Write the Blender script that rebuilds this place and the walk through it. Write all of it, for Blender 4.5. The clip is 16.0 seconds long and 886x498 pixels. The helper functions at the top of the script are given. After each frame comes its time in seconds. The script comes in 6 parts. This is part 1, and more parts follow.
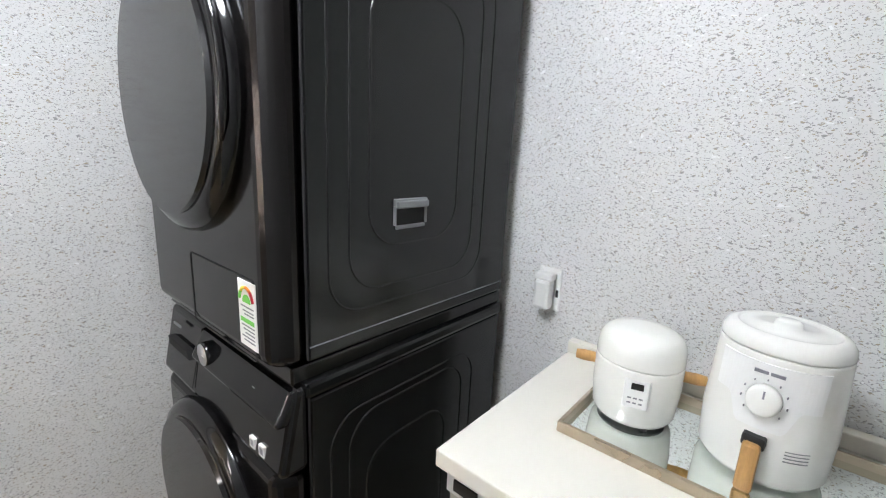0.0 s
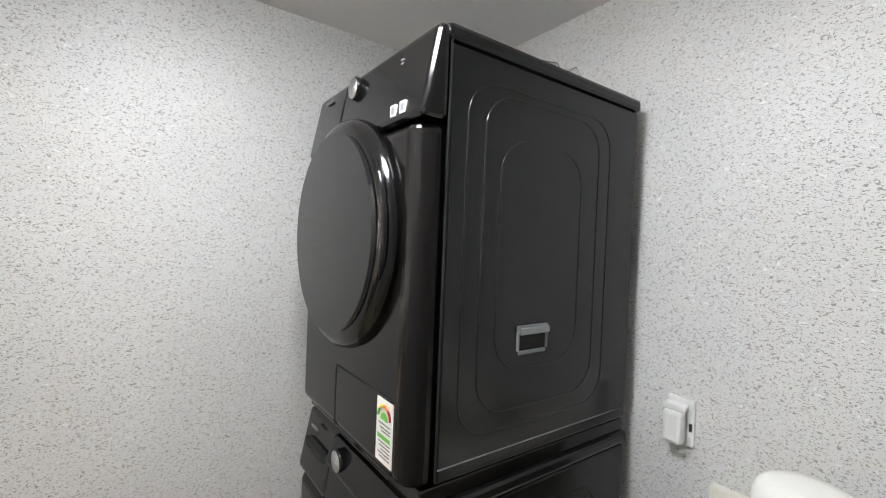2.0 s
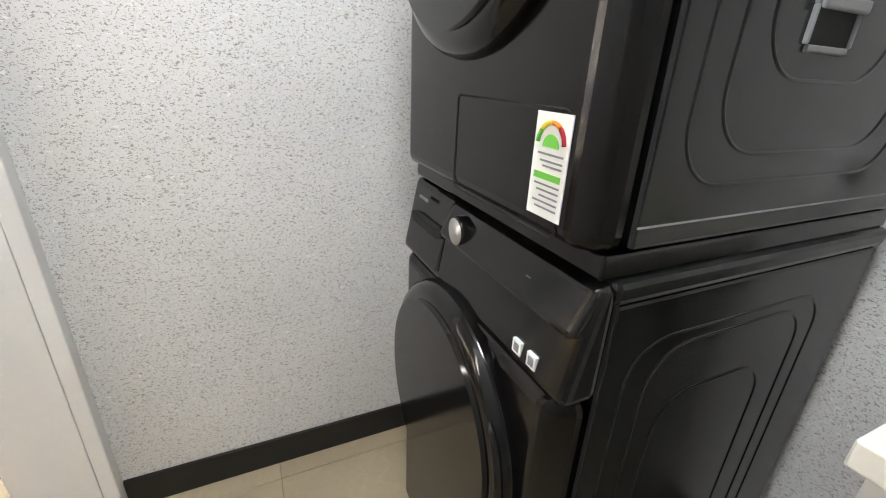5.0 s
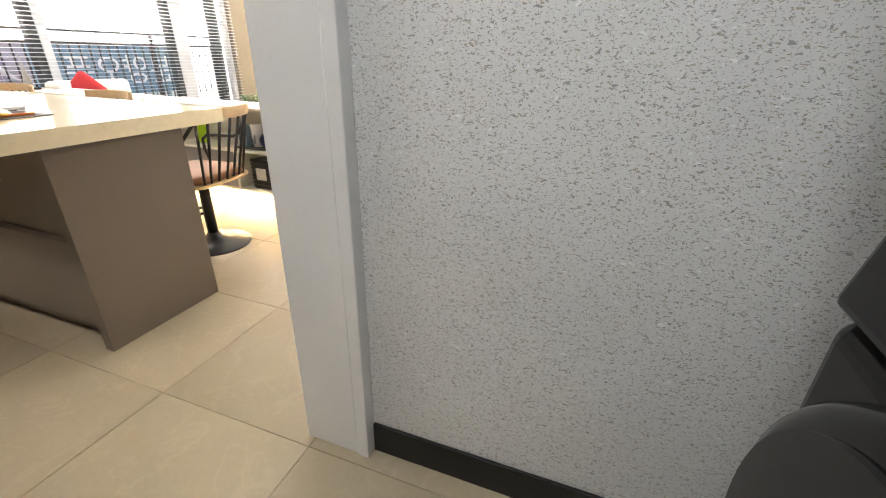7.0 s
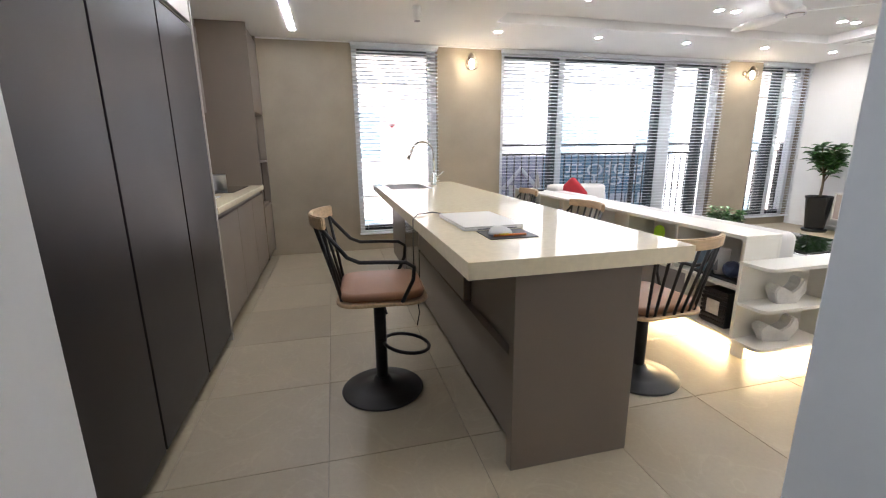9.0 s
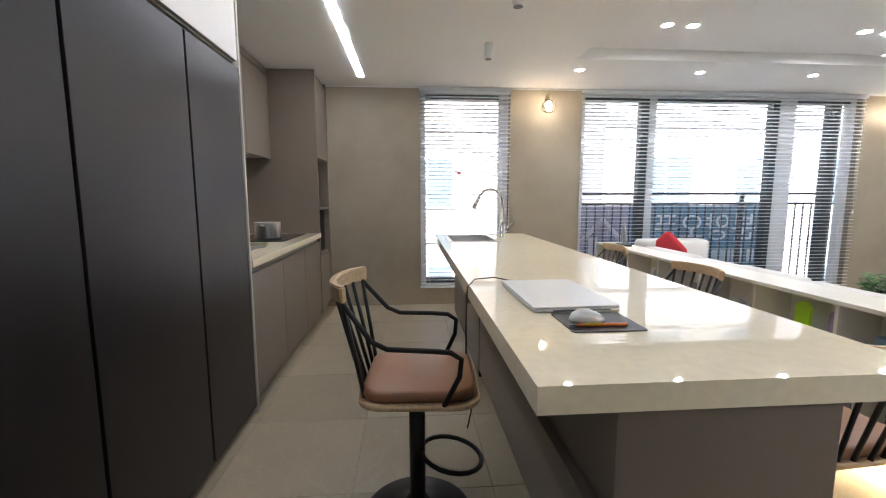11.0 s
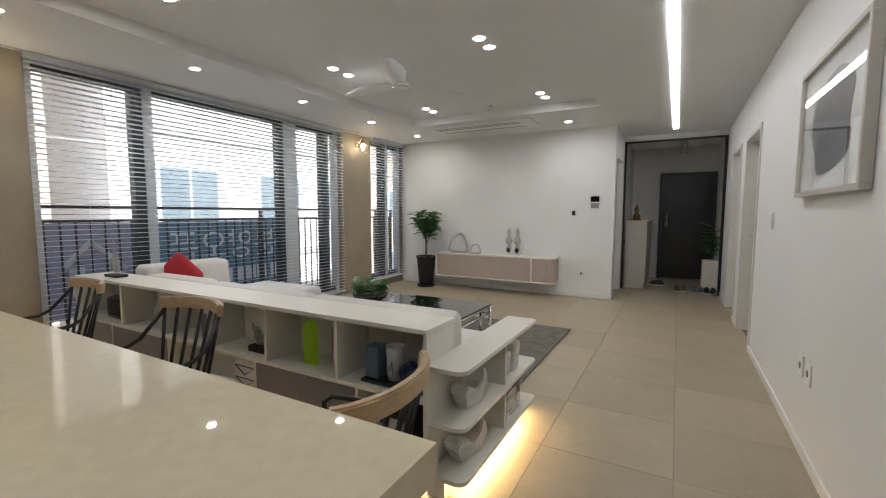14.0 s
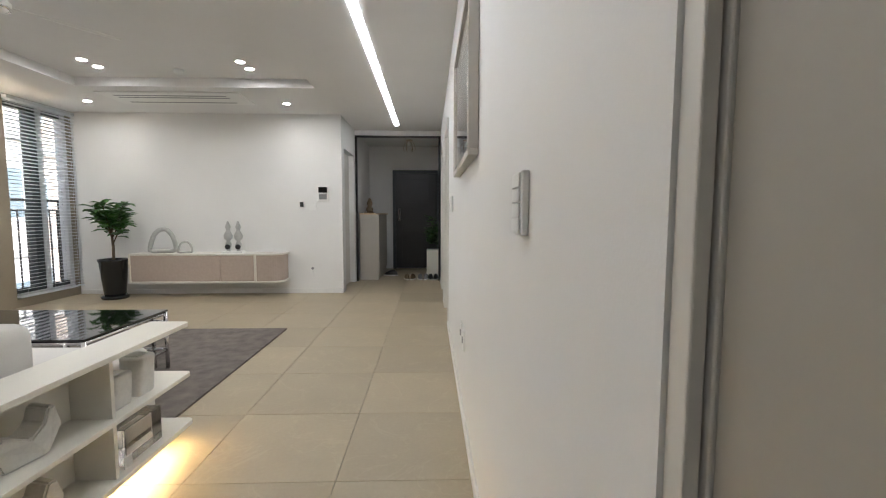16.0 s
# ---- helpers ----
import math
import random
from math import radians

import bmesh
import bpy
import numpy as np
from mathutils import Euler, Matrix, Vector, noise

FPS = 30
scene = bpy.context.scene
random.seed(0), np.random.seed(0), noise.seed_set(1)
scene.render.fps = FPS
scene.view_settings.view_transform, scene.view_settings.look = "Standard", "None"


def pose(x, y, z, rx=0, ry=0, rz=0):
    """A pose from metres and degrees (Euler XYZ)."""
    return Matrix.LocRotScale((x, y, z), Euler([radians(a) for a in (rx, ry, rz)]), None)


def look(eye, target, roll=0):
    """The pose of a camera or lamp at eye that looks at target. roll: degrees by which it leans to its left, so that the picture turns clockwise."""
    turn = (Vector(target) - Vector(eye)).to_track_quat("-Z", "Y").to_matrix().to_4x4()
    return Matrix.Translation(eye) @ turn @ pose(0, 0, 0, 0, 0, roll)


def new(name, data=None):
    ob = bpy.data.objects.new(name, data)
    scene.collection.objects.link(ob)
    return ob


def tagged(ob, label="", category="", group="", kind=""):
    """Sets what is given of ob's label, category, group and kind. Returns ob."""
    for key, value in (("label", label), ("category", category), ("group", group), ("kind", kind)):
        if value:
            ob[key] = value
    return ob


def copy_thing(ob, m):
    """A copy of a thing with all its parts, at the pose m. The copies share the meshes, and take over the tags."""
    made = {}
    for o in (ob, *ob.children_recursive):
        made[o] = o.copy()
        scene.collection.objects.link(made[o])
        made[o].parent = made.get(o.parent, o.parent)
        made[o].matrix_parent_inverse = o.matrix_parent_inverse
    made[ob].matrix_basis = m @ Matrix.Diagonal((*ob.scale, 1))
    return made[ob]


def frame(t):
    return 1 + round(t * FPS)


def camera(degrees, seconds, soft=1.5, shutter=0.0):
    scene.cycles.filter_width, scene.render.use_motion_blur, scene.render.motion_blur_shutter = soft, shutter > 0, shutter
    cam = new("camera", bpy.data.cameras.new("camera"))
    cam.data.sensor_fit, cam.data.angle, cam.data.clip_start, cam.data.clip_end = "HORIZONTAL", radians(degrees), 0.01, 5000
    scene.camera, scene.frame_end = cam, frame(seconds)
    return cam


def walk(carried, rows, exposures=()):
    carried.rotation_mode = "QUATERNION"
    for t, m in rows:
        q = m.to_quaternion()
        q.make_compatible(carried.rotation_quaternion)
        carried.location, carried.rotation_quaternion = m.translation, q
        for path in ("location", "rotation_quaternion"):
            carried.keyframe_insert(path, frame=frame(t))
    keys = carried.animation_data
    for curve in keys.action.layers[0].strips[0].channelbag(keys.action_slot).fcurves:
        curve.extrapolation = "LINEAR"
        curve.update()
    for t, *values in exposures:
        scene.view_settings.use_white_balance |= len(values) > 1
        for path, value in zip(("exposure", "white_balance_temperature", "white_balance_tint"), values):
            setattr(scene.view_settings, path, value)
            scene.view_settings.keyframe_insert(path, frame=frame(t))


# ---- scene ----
cam = camera(92.5, 16.0, soft=1.15)
PATH = [
    (0, (-0.080, -0.174, 1.426), (1.488, 1.142, 0.962), 2.8),
    (0.5, (-0.098, -0.189, 1.444), (1.311, 1.335, 1.118), 2.2),
    (1, (-0.126, -0.192, 1.469), (1.195, 1.424, 1.236), 2.1),
    (1.5, (-0.148, -0.190, 1.497), (1.115, 1.485, 1.394), 2.2),
    (2, (-0.158, -0.185, 1.502), (1.072, 1.517, 1.470), 2.3),
    (2.5, (-0.149, -0.158, 1.486), (1.053, 1.565, 1.452), 2.4),
    (3, (-0.131, -0.117, 1.423), (1.050, 1.619, 1.386), 2.5),
    (3.5, (-0.119, -0.091, 1.373), (1.022, 1.657, 1.141), 2.8),
    (3.7, (-0.114, -0.085, 1.357), (1.014, 1.647, 0.995), 3.0),
    (5.8, (-0.080, 0.270, 1.144), (0.338, 2.090, 0.320), 2.7),
    (6, (-0.097, 0.290, 1.124), (0.180, 2.142, 0.335), 3.0),
    (6.5, (-0.077, 0.351, 1.091), (-0.236, 2.191, 0.324), 2.7),
    (7, (-0.034, 0.495, 1.086), (-0.658, 2.202, 0.252), 1.3),
    (7.5, (-0.078, 0.570, 1.087), (-1.116, 2.050, 0.232), 0.8),
    (8, (-0.171, 0.632, 1.080), (-1.604, 1.762, 0.261), 0.2),
    (8.5, (-0.305, 0.679, 1.164), (-2.051, 1.384, 0.489), -0.4),
    (9, (-0.403, 0.725, 1.207), (-2.291, 1.200, 0.749), -0.6),
    (9.5, (-0.532, 0.799, 1.223), (-2.498, 1.030, 0.935), -0.4),
    (9.7, (-0.568, 0.817, 1.209), (-2.646, 0.964, 0.948), -0.2),
    (11.8, (-1.121, 1.036, 1.220), (-3.197, 1.240, 0.977), 0.2),
    (12, (-1.171, 1.124, 1.199), (-3.230, 1.475, 0.986), 0.5),
    (12.5, (-1.252, 1.263, 1.179), (-3.208, 2.002, 0.988), 0.5),
    (13, (-1.320, 1.364, 1.184), (-2.973, 2.647, 1.002), 0.3),
    (13.5, (-1.353, 1.392, 1.196), (-2.624, 3.056, 1.015), 0.2),
    (14, (-1.353, 1.471, 1.199), (-2.363, 3.303, 1.022), 0.1),
    (14.5, (-1.284, 1.583, 1.205), (-2.008, 3.547, 1.029), -0.0),
    (15, (-1.202, 1.686, 1.188), (-1.617, 3.738, 1.013), -0.0),
    (15.5, (-1.100, 1.823, 1.139), (-1.217, 3.912, 0.968), 0.1),
    (16, (-0.941, 1.934, 1.068), (-0.875, 4.027, 0.899), 0.1),
]
EXPOSURES = [(0, 3.45, 6550, 15), (2, 3.3, 6850, 15), (3.5, 3.25, 6900, 15), (5.8, 3.75, 6900, 14), (6.5, 3.3, 6950, 14), (7, 3.0, 6900, 14), (7.5, 2.8, 6750, 14), (8.5, 2.35, 6250, 14), (9, 2.15, 5850, 14), (9.7, 2.0, 5750, 14),
             (12, 1.85, 6000, 11), (12.5, 1.6, 6150, 11), (13.5, 1.12, 6150, 10), (14.5, 1.05, 6100, 10), (15.5, 1.0, 6150, 10), (16, 1.45, 6050, 10)]
walk(cam, [(t, look(eye, target, roll)) for t, eye, target, roll in PATH], EXPOSURES)

# ---- world, sun and exposure ----
world = bpy.data.worlds.new("world")
scene.world = world
world.use_nodes = True
wn = world.node_tree
sky = wn.nodes.new("ShaderNodeTexSky")
sky.sky_type, sky.sun_disc = "NISHITA", False
sky.sun_elevation, sky.sun_rotation = radians(33), radians(100)
wn.links.new(sky.outputs[0], wn.nodes["Background"].inputs[0])
wn.nodes["Background"].inputs[1].default_value = 0.15
sun = new("sun", bpy.data.lights.new("sun", "SUN"))
sun.data.energy, sun.data.angle, sun.data.color = 5.0, radians(0.5), (1, 0.97, 0.93)
sun.matrix_world = look((10, -2, 6.5), (0, 0, 0))

DOWNLIGHT, STRIP, LED_WARM, SCONCE, LAUNDRY_LAMP = 130.0, 9.0, 26.0, 28.0, 9.0

# ---- materials ----


def mat(name, color, rough=0.5, metal=0.0, var=0.06, scale=6.0, bump=0.0, bscale=80.0, coat=0.0, stretch=(1, 1, 1), spec=0.5):
    """A painted or natural surface: colour varied by a coarse and a fine noise, with fine relief."""
    m = bpy.data.materials.new(name)
    m.use_nodes = True
    nt = m.node_tree
    b = nt.nodes["Principled BSDF"]
    b.inputs["Roughness"].default_value, b.inputs["Metallic"].default_value = rough, metal
    b.inputs["Coat Weight"].default_value = coat
    b.inputs["Specular IOR Level"].default_value = spec
    tc, mp = nt.nodes.new("ShaderNodeTexCoord"), nt.nodes.new("ShaderNodeMapping")
    mp.inputs["Scale"].default_value = stretch
    nt.links.new(tc.outputs["Object"], mp.inputs[0])
    n1, n2 = nt.nodes.new("ShaderNodeTexNoise"), nt.nodes.new("ShaderNodeTexNoise")
    n1.inputs["Scale"].default_value, n1.inputs["Detail"].default_value = scale, 4
    n2.inputs["Scale"].default_value, n2.inputs["Detail"].default_value = bscale, 3
    for n in (n1, n2):
        nt.links.new(mp.outputs[0], n.inputs["Vector"])
    add = nt.nodes.new("ShaderNodeMath")
    add.operation = "MULTIPLY_ADD"
    add.inputs[1].default_value = 0.35
    nt.links.new(n2.outputs[0], add.inputs[0])
    nt.links.new(n1.outputs[0], add.inputs[2])
    ramp = nt.nodes.new("ShaderNodeValToRGB")
    ramp.color_ramp.elements[0].position, ramp.color_ramp.elements[1].position = 0.42, 0.92
    ramp.color_ramp.elements[0].color = (*[c * (1 - var) for c in color], 1)
    ramp.color_ramp.elements[1].color = (*[min(1, c * (1 + var)) for c in color], 1)
    nt.links.new(add.outputs[0], ramp.inputs[0])
    nt.links.new(ramp.outputs[0], b.inputs["Base Color"])
    rr = nt.nodes.new("ShaderNodeMath")
    rr.operation = "MULTIPLY_ADD"
    rr.inputs[1].default_value, rr.inputs[2].default_value = rough * 0.3, rough * 0.85
    nt.links.new(n1.outputs[0], rr.inputs[0])
    nt.links.new(rr.outputs[0], b.inputs["Roughness"])
    if bump:
        bp = nt.nodes.new("ShaderNodeBump")
        bp.inputs["Strength"].default_value, bp.inputs["Distance"].default_value = bump, 0.002
        nt.links.new(n2.outputs[0], bp.inputs["Height"])
        nt.links.new(bp.outputs[0], b.inputs["Normal"])
    return m


def glow(name, color, strength):
    m = bpy.data.materials.new(name)
    m.use_nodes = True
    b = m.node_tree.nodes["Principled BSDF"]
    b.inputs["Base Color"].default_value = (*color, 1)
    b.inputs["Emission Color"].default_value = (*color, 1)
    b.inputs["Emission Strength"].default_value = strength
    return m


def speckled(name):
    """Off-white wallpaper strewn with small grey and brown flakes."""
    m = mat(name, (0.68, 0.675, 0.665), 0.45, var=0.05, scale=3, bump=0.25, bscale=220)
    nt = m.node_tree
    b = nt.nodes["Principled BSDF"]
    src = b.inputs["Base Color"].links[0].from_socket
    tc = nt.nodes.new("ShaderNodeTexCoord")
    for scale, lo, col, off in ((195, 0.64, (0.31, 0.305, 0.30), 0), (240, 0.64, (0.37, 0.32, 0.25), 7), (360, 0.63, (0.3, 0.3, 0.3), 21), (110, 0.69, (0.8, 0.8, 0.8), 13)):
        mp, n, r, mix = (nt.nodes.new(k) for k in ("ShaderNodeMapping", "ShaderNodeTexNoise", "ShaderNodeValToRGB", "ShaderNodeMix"))
        mp.inputs["Location"].default_value = (off, off * 2, off * 3)
        mp.inputs["Scale"].default_value = (0.62, 0.62, 1.1)
        mp.inputs["Rotation"].default_value = (0.2, 0.2, 0)
        nt.links.new(tc.outputs["Object"], mp.inputs[0])
        nt.links.new(mp.outputs[0], n.inputs["Vector"])
        n.inputs["Scale"].default_value, n.inputs["Detail"].default_value, n.inputs["Distortion"].default_value = scale, 1.5, 0.6
        r.color_ramp.elements[0].position, r.color_ramp.elements[1].position = lo, lo + 0.03
        nt.links.new(n.outputs[0], r.inputs[0])
        mix.data_type = "RGBA"
        mix.inputs["B"].default_value = (*col, 1)
        nt.links.new(r.outputs[0], mix.inputs["Factor"])
        nt.links.new(src, mix.inputs["A"])
        src = mix.outputs["Result"]
    nt.links.new(src, b.inputs["Base Color"])
    return m


def tile_stone(name, color, var):
    """Matt porcelain tile: soft clouds and faint veins, each tile a little different."""
    m = mat(name, color, 0.42, var=var, scale=2.2, bump=0.05, bscale=60)
    nt = m.node_tree
    b = nt.nodes["Principled BSDF"]
    src = b.inputs["Base Color"].links[0].from_socket
    oi, tc, add, n, r, mix, hsv, mr = (nt.nodes.new(k) for k in ("ShaderNodeObjectInfo", "ShaderNodeTexCoord", "ShaderNodeVectorMath", "ShaderNodeTexNoise", "ShaderNodeValToRGB", "ShaderNodeMix", "ShaderNodeHueSaturation", "ShaderNodeMapRange"))
    sc = nt.nodes.new("ShaderNodeVectorMath")
    sc.operation = "SCALE"
    sc.inputs[0].default_value = (37, 21, 11)
    nt.links.new(oi.outputs["Random"], sc.inputs["Scale"])
    nt.links.new(tc.outputs["Object"], add.inputs[0])
    nt.links.new(sc.outputs[0], add.inputs[1])
    nt.links.new(add.outputs[0], n.inputs["Vector"])
    n.inputs["Scale"].default_value, n.inputs["Detail"].default_value, n.inputs["Distortion"].default_value = 2.4, 6, 1.4
    els = r.color_ramp.elements
    els[0].position, els[1].position = 0.485, 0.5
    els[1].color, els[0].color = (1, 1, 1, 1), (0, 0, 0, 1)
    e = els.new(0.515)
    e.color = (0, 0, 0, 1)
    nt.links.new(n.outputs[0], r.inputs[0])
    sm = nt.nodes.new("ShaderNodeMath")
    sm.operation = "MULTIPLY"
    sm.inputs[1].default_value = 0.16
    nt.links.new(r.outputs[0], sm.inputs[0])
    mix.data_type = "RGBA"
    mix.inputs["B"].default_value = (*[min(1, c * 1.5) for c in color], 1)
    nt.links.new(sm.outputs[0], mix.inputs["Factor"])
    nt.links.new(src, mix.inputs["A"])
    mr.inputs["To Min"].default_value, mr.inputs["To Max"].default_value = 0.93, 1.07
    nt.links.new(oi.outputs["Random"], mr.inputs["Value"])
    nt.links.new(mr.outputs[0], hsv.inputs["Value"])
    nt.links.new(mix.outputs["Result"], hsv.inputs["Color"])
    nt.links.new(hsv.outputs[0], b.inputs["Base Color"])
    return m


def glass(name, color=(1, 1, 1), rough=0.0):
    m = bpy.data.materials.new(name)
    m.use_nodes = True
    b = m.node_tree.nodes["Principled BSDF"]
    b.inputs["Base Color"].default_value = (*color, 1)
    b.inputs["Roughness"].default_value = rough
    b.inputs["Transmission Weight"].default_value = 1
    b.inputs["IOR"].default_value = 1.45
    return m


M_SPECK = speckled("speckled_wallpaper")
M_WHITE = mat("white_wallpaper", (0.74, 0.735, 0.72), 0.65, var=0.02, scale=2, bump=0.12, bscale=260)
M_CEIL = mat("white_ceiling_paper", (0.76, 0.755, 0.745), 0.75, var=0.02, scale=2, bump=0.1, bscale=200)
M_STUCCO = mat("taupe_wall_plaster", (0.30, 0.255, 0.185), 0.62, var=0.13, scale=2.6, bump=0.3, bscale=120)
M_TRIM = mat("white_painted_trim", (0.72, 0.715, 0.70), 0.4, var=0.03)
M_TILE = tile_stone("beige_porcelain_tile", (0.355, 0.298, 0.205), 0.1)
M_GROUT = mat("grey_brown_grout", (0.2, 0.175, 0.14), 0.9, var=0.15, scale=20)
M_BLACKBASE = mat("black_vinyl_skirting", (0.005, 0.005, 0.005), 0.45, var=0.2)
M_BLACK = mat("black_powder_coat", (0.007, 0.007, 0.0075), 0.42, var=0.2, scale=14, bump=0.05, bscale=300)
M_APPL = mat("black_enamel_steel", (0.0062, 0.0068, 0.0066), 0.21, var=0.1, scale=4, spec=0.42)
M_GLOSS = mat("gloss_black_plastic", (0.005, 0.0048, 0.005), 0.12, var=0.1, spec=0.42)
M_FASCIA = mat("brown_black_fascia", (0.006, 0.0052, 0.005), 0.14, var=0.1, scale=4, spec=0.32)
M_DOORGLASS = mat("smoked_door_glass", (0.013, 0.0135, 0.013), 0.13, var=0.05, spec=0.6)
# near-black for joint lines, and for shade painted into gaps and hollows
M_SEAM_SHADE = mat("black_seam_shade", (0.004, 0.004, 0.004), 0.8, var=0.1)
M_CHROME = mat("chrome", (0.75, 0.75, 0.76), 0.14, 1.0, var=0.03)
M_STEEL = mat("brushed_steel", (0.6, 0.6, 0.6), 0.3, 1.0, var=0.06, stretch=(1, 1, 12), bscale=60)
M_GREYPL = mat("grey_plastic", (0.2, 0.205, 0.21), 0.4, var=0.06)
M_DARKCAB = mat("matt_charcoal_laminate", (0.011, 0.0085, 0.009), 0.36, var=0.1, scale=3, bump=0.04, bscale=300, spec=0.36)
M_TAUPE = mat("taupe_matt_lacquer", (0.19, 0.155, 0.12), 0.4, var=0.04, scale=3)
M_BEIGECAB = mat("pale_beige_laminate", (0.5, 0.47, 0.42), 0.5, var=0.03)
M_QUARTZ = mat("polished_cream_quartz", (0.85, 0.755, 0.545), 0.03, var=0.05, scale=35, bscale=420)
# the yellowish tint takes the bounce of the warm LED strips into the colour
M_LACQ = mat("white_satin_lacquer", (0.71, 0.685, 0.61), 0.32, var=0.02)
M_GREYPANEL = mat("grey_cabinet_panel", (0.20, 0.185, 0.185), 0.45, var=0.04)
M_WOOD = mat("pale_ash_wood", (0.56, 0.40, 0.23), 0.42, var=0.2, scale=9, stretch=(1, 8, 8), bump=0.08, bscale=50)
M_WOODH = mat("honey_beech_wood", (0.5, 0.28, 0.1), 0.4, var=0.2, scale=12, stretch=(6, 6, 1), bump=0.06)
M_LEATHER = mat("tan_leather", (0.29, 0.145, 0.075), 0.42, var=0.14, scale=9, bump=0.2, bscale=240)
M_SOFA = mat("white_leatherette", (0.62, 0.6, 0.57), 0.5, var=0.05, scale=6, bump=0.15, bscale=150)
M_RED = mat("red_fabric", (0.36, 0.014, 0.022), 0.85, var=0.14, scale=14, bump=0.3, bscale=300)
M_RUG = mat("grey_brown_shag", (0.14, 0.12, 0.105), 0.95, var=0.4, scale=12, bump=1.0, bscale=160)
M_BGLASS = mat("black_table_glass", (0.008, 0.009, 0.009), 0.03, var=0.05, coat=0.6)
M_POT = mat("black_glazed_ceramic", (0.012, 0.013, 0.014), 0.16, var=0.15)
M_SOIL = mat("dark_soil", (0.035, 0.025, 0.018), 0.95, var=0.4, scale=40, bump=0.8)
M_LEAF = mat("deep_green_leaf", (0.055, 0.145, 0.03), 0.36, var=0.4, scale=10)
M_BARK = mat("brown_stem", (0.12, 0.085, 0.05), 0.8, var=0.3, scale=30)
M_WHITEPL = mat("white_plastic", (0.76, 0.76, 0.74), 0.3, var=0.02)
M_CREAMPL = mat("cream_white_plastic", (0.78, 0.775, 0.73), 0.25, var=0.02, coat=0.2)
M_SLAT = mat("white_blind_slat", (0.84, 0.85, 0.86), 0.4, var=0.02)


def translucent(m, color, share_):
    """Lets part of the light through a thin sheet."""
    nt = m.node_tree
    t, mx = nt.nodes.new("ShaderNodeBsdfTranslucent"), nt.nodes.new("ShaderNodeMixShader")
    t.inputs[0].default_value = (*color, 1)
    mx.inputs[0].default_value = share_
    out = nt.nodes["Material Output"]
    nt.links.new(nt.nodes["Principled BSDF"].outputs[0], mx.inputs[1])
    nt.links.new(t.outputs[0], mx.inputs[2])
    nt.links.new(mx.outputs[0], out.inputs["Surface"])


translucent(M_SLAT, (0.95, 0.97, 0.99), 0.82)
M_FRAME = mat("white_window_frame", (0.7, 0.71, 0.72), 0.35, var=0.03)
M_DKFRAME = mat("dark_window_frame", (0.035, 0.045, 0.05), 0.4, var=0.1)
M_TAUPETV = mat("taupe_drawer_fabric", (0.42, 0.345, 0.29), 0.6, var=0.06, scale=30, bump=0.1)
M_STONEW = mat("white_textured_ceramic", (0.62, 0.61, 0.58), 0.6, var=0.08, scale=20, bump=0.3)
M_GREYST = mat("grey_silver_ceramic", (0.42, 0.42, 0.4), 0.4, var=0.12, scale=30)
M_GOLD = mat("champagne_metal", (0.5, 0.42, 0.32), 0.28, 1.0, var=0.08)
M_MIRROR = mat("tray_mirror", (0.82, 0.86, 0.83), 0.03, 1.0, var=0.02)
M_NAVY = mat("navy_glaze", (0.02, 0.035, 0.085), 0.3, var=0.15)
M_BLUEBOX = mat("blue_grey_canister", (0.12, 0.19, 0.24), 0.45, var=0.1)
M_LIME = mat("lime_acrylic", (0.6, 0.85, 0.06), 0.2, var=0.15, scale=5)
M_PURPLE = mat("lilac_acrylic", (0.36, 0.28, 0.45), 0.3, var=0.15)
M_ORANGE = mat("orange_plastic", (0.75, 0.2, 0.02), 0.35, var=0.06)
M_PAPER = mat("white_paper", (0.75, 0.75, 0.72), 0.7, var=0.03)
M_GREEN = mat("green_print", (0.12, 0.48, 0.05), 0.6, var=0.05)
M_YELLOW = mat("yellow_print", (0.75, 0.6, 0.04), 0.6, var=0.05)
M_INK = mat("grey_print", (0.2, 0.2, 0.22), 0.7, var=0.1)
M_ART = mat("grey_art_print", (0.13, 0.13, 0.14), 0.5, var=0.15, scale=4)
M_BANNER = mat("blue_grey_banner", (0.10, 0.155, 0.21), 0.6, var=0.08, scale=3)
translucent(M_BANNER, (0.18, 0.31, 0.41), 0.7)
M_BANGREY = mat("mauve_grey_banner", (0.2, 0.2, 0.25), 0.6, var=0.08, scale=3)
translucent(M_BANGREY, (0.34, 0.35, 0.44), 0.7)
M_BANTXT = mat("white_banner_letters", (0.85, 0.87, 0.9), 0.6, var=0.03)
translucent(M_LIME, (0.75, 1.0, 0.12), 0.6)
translucent(M_BANTXT, (0.95, 0.97, 0.98), 0.6)
M_FACADE = mat("cream_facade_render", (0.58, 0.55, 0.51), 0.8, var=0.08, scale=1, bump=0.3, bscale=12)
M_BRICK = mat("tan_brick_facade", (0.44, 0.36, 0.30), 0.8, var=0.14, scale=3, bump=0.3, bscale=12)
M_ASPHALT = mat("asphalt", (0.05, 0.05, 0.05), 0.9, var=0.25, scale=4, bump=0.5)
M_CONC = mat("concrete", (0.36, 0.35, 0.33), 0.85, var=0.15, scale=4, bump=0.3)
M_GLASS = glass("clear_glass")
M_LAMPGLASS = glass("lamp_glass", (1, 0.98, 0.95), 0.05)
M_DL = glow("downlight_glow", (1.0, 0.955, 0.89), DOWNLIGHT)
M_STRIP = glow("strip_light_glow", (1.0, 0.985, 0.965), STRIP)
M_LED = glow("warm_led_glow", (1.0, 0.72, 0.36), LED_WARM)
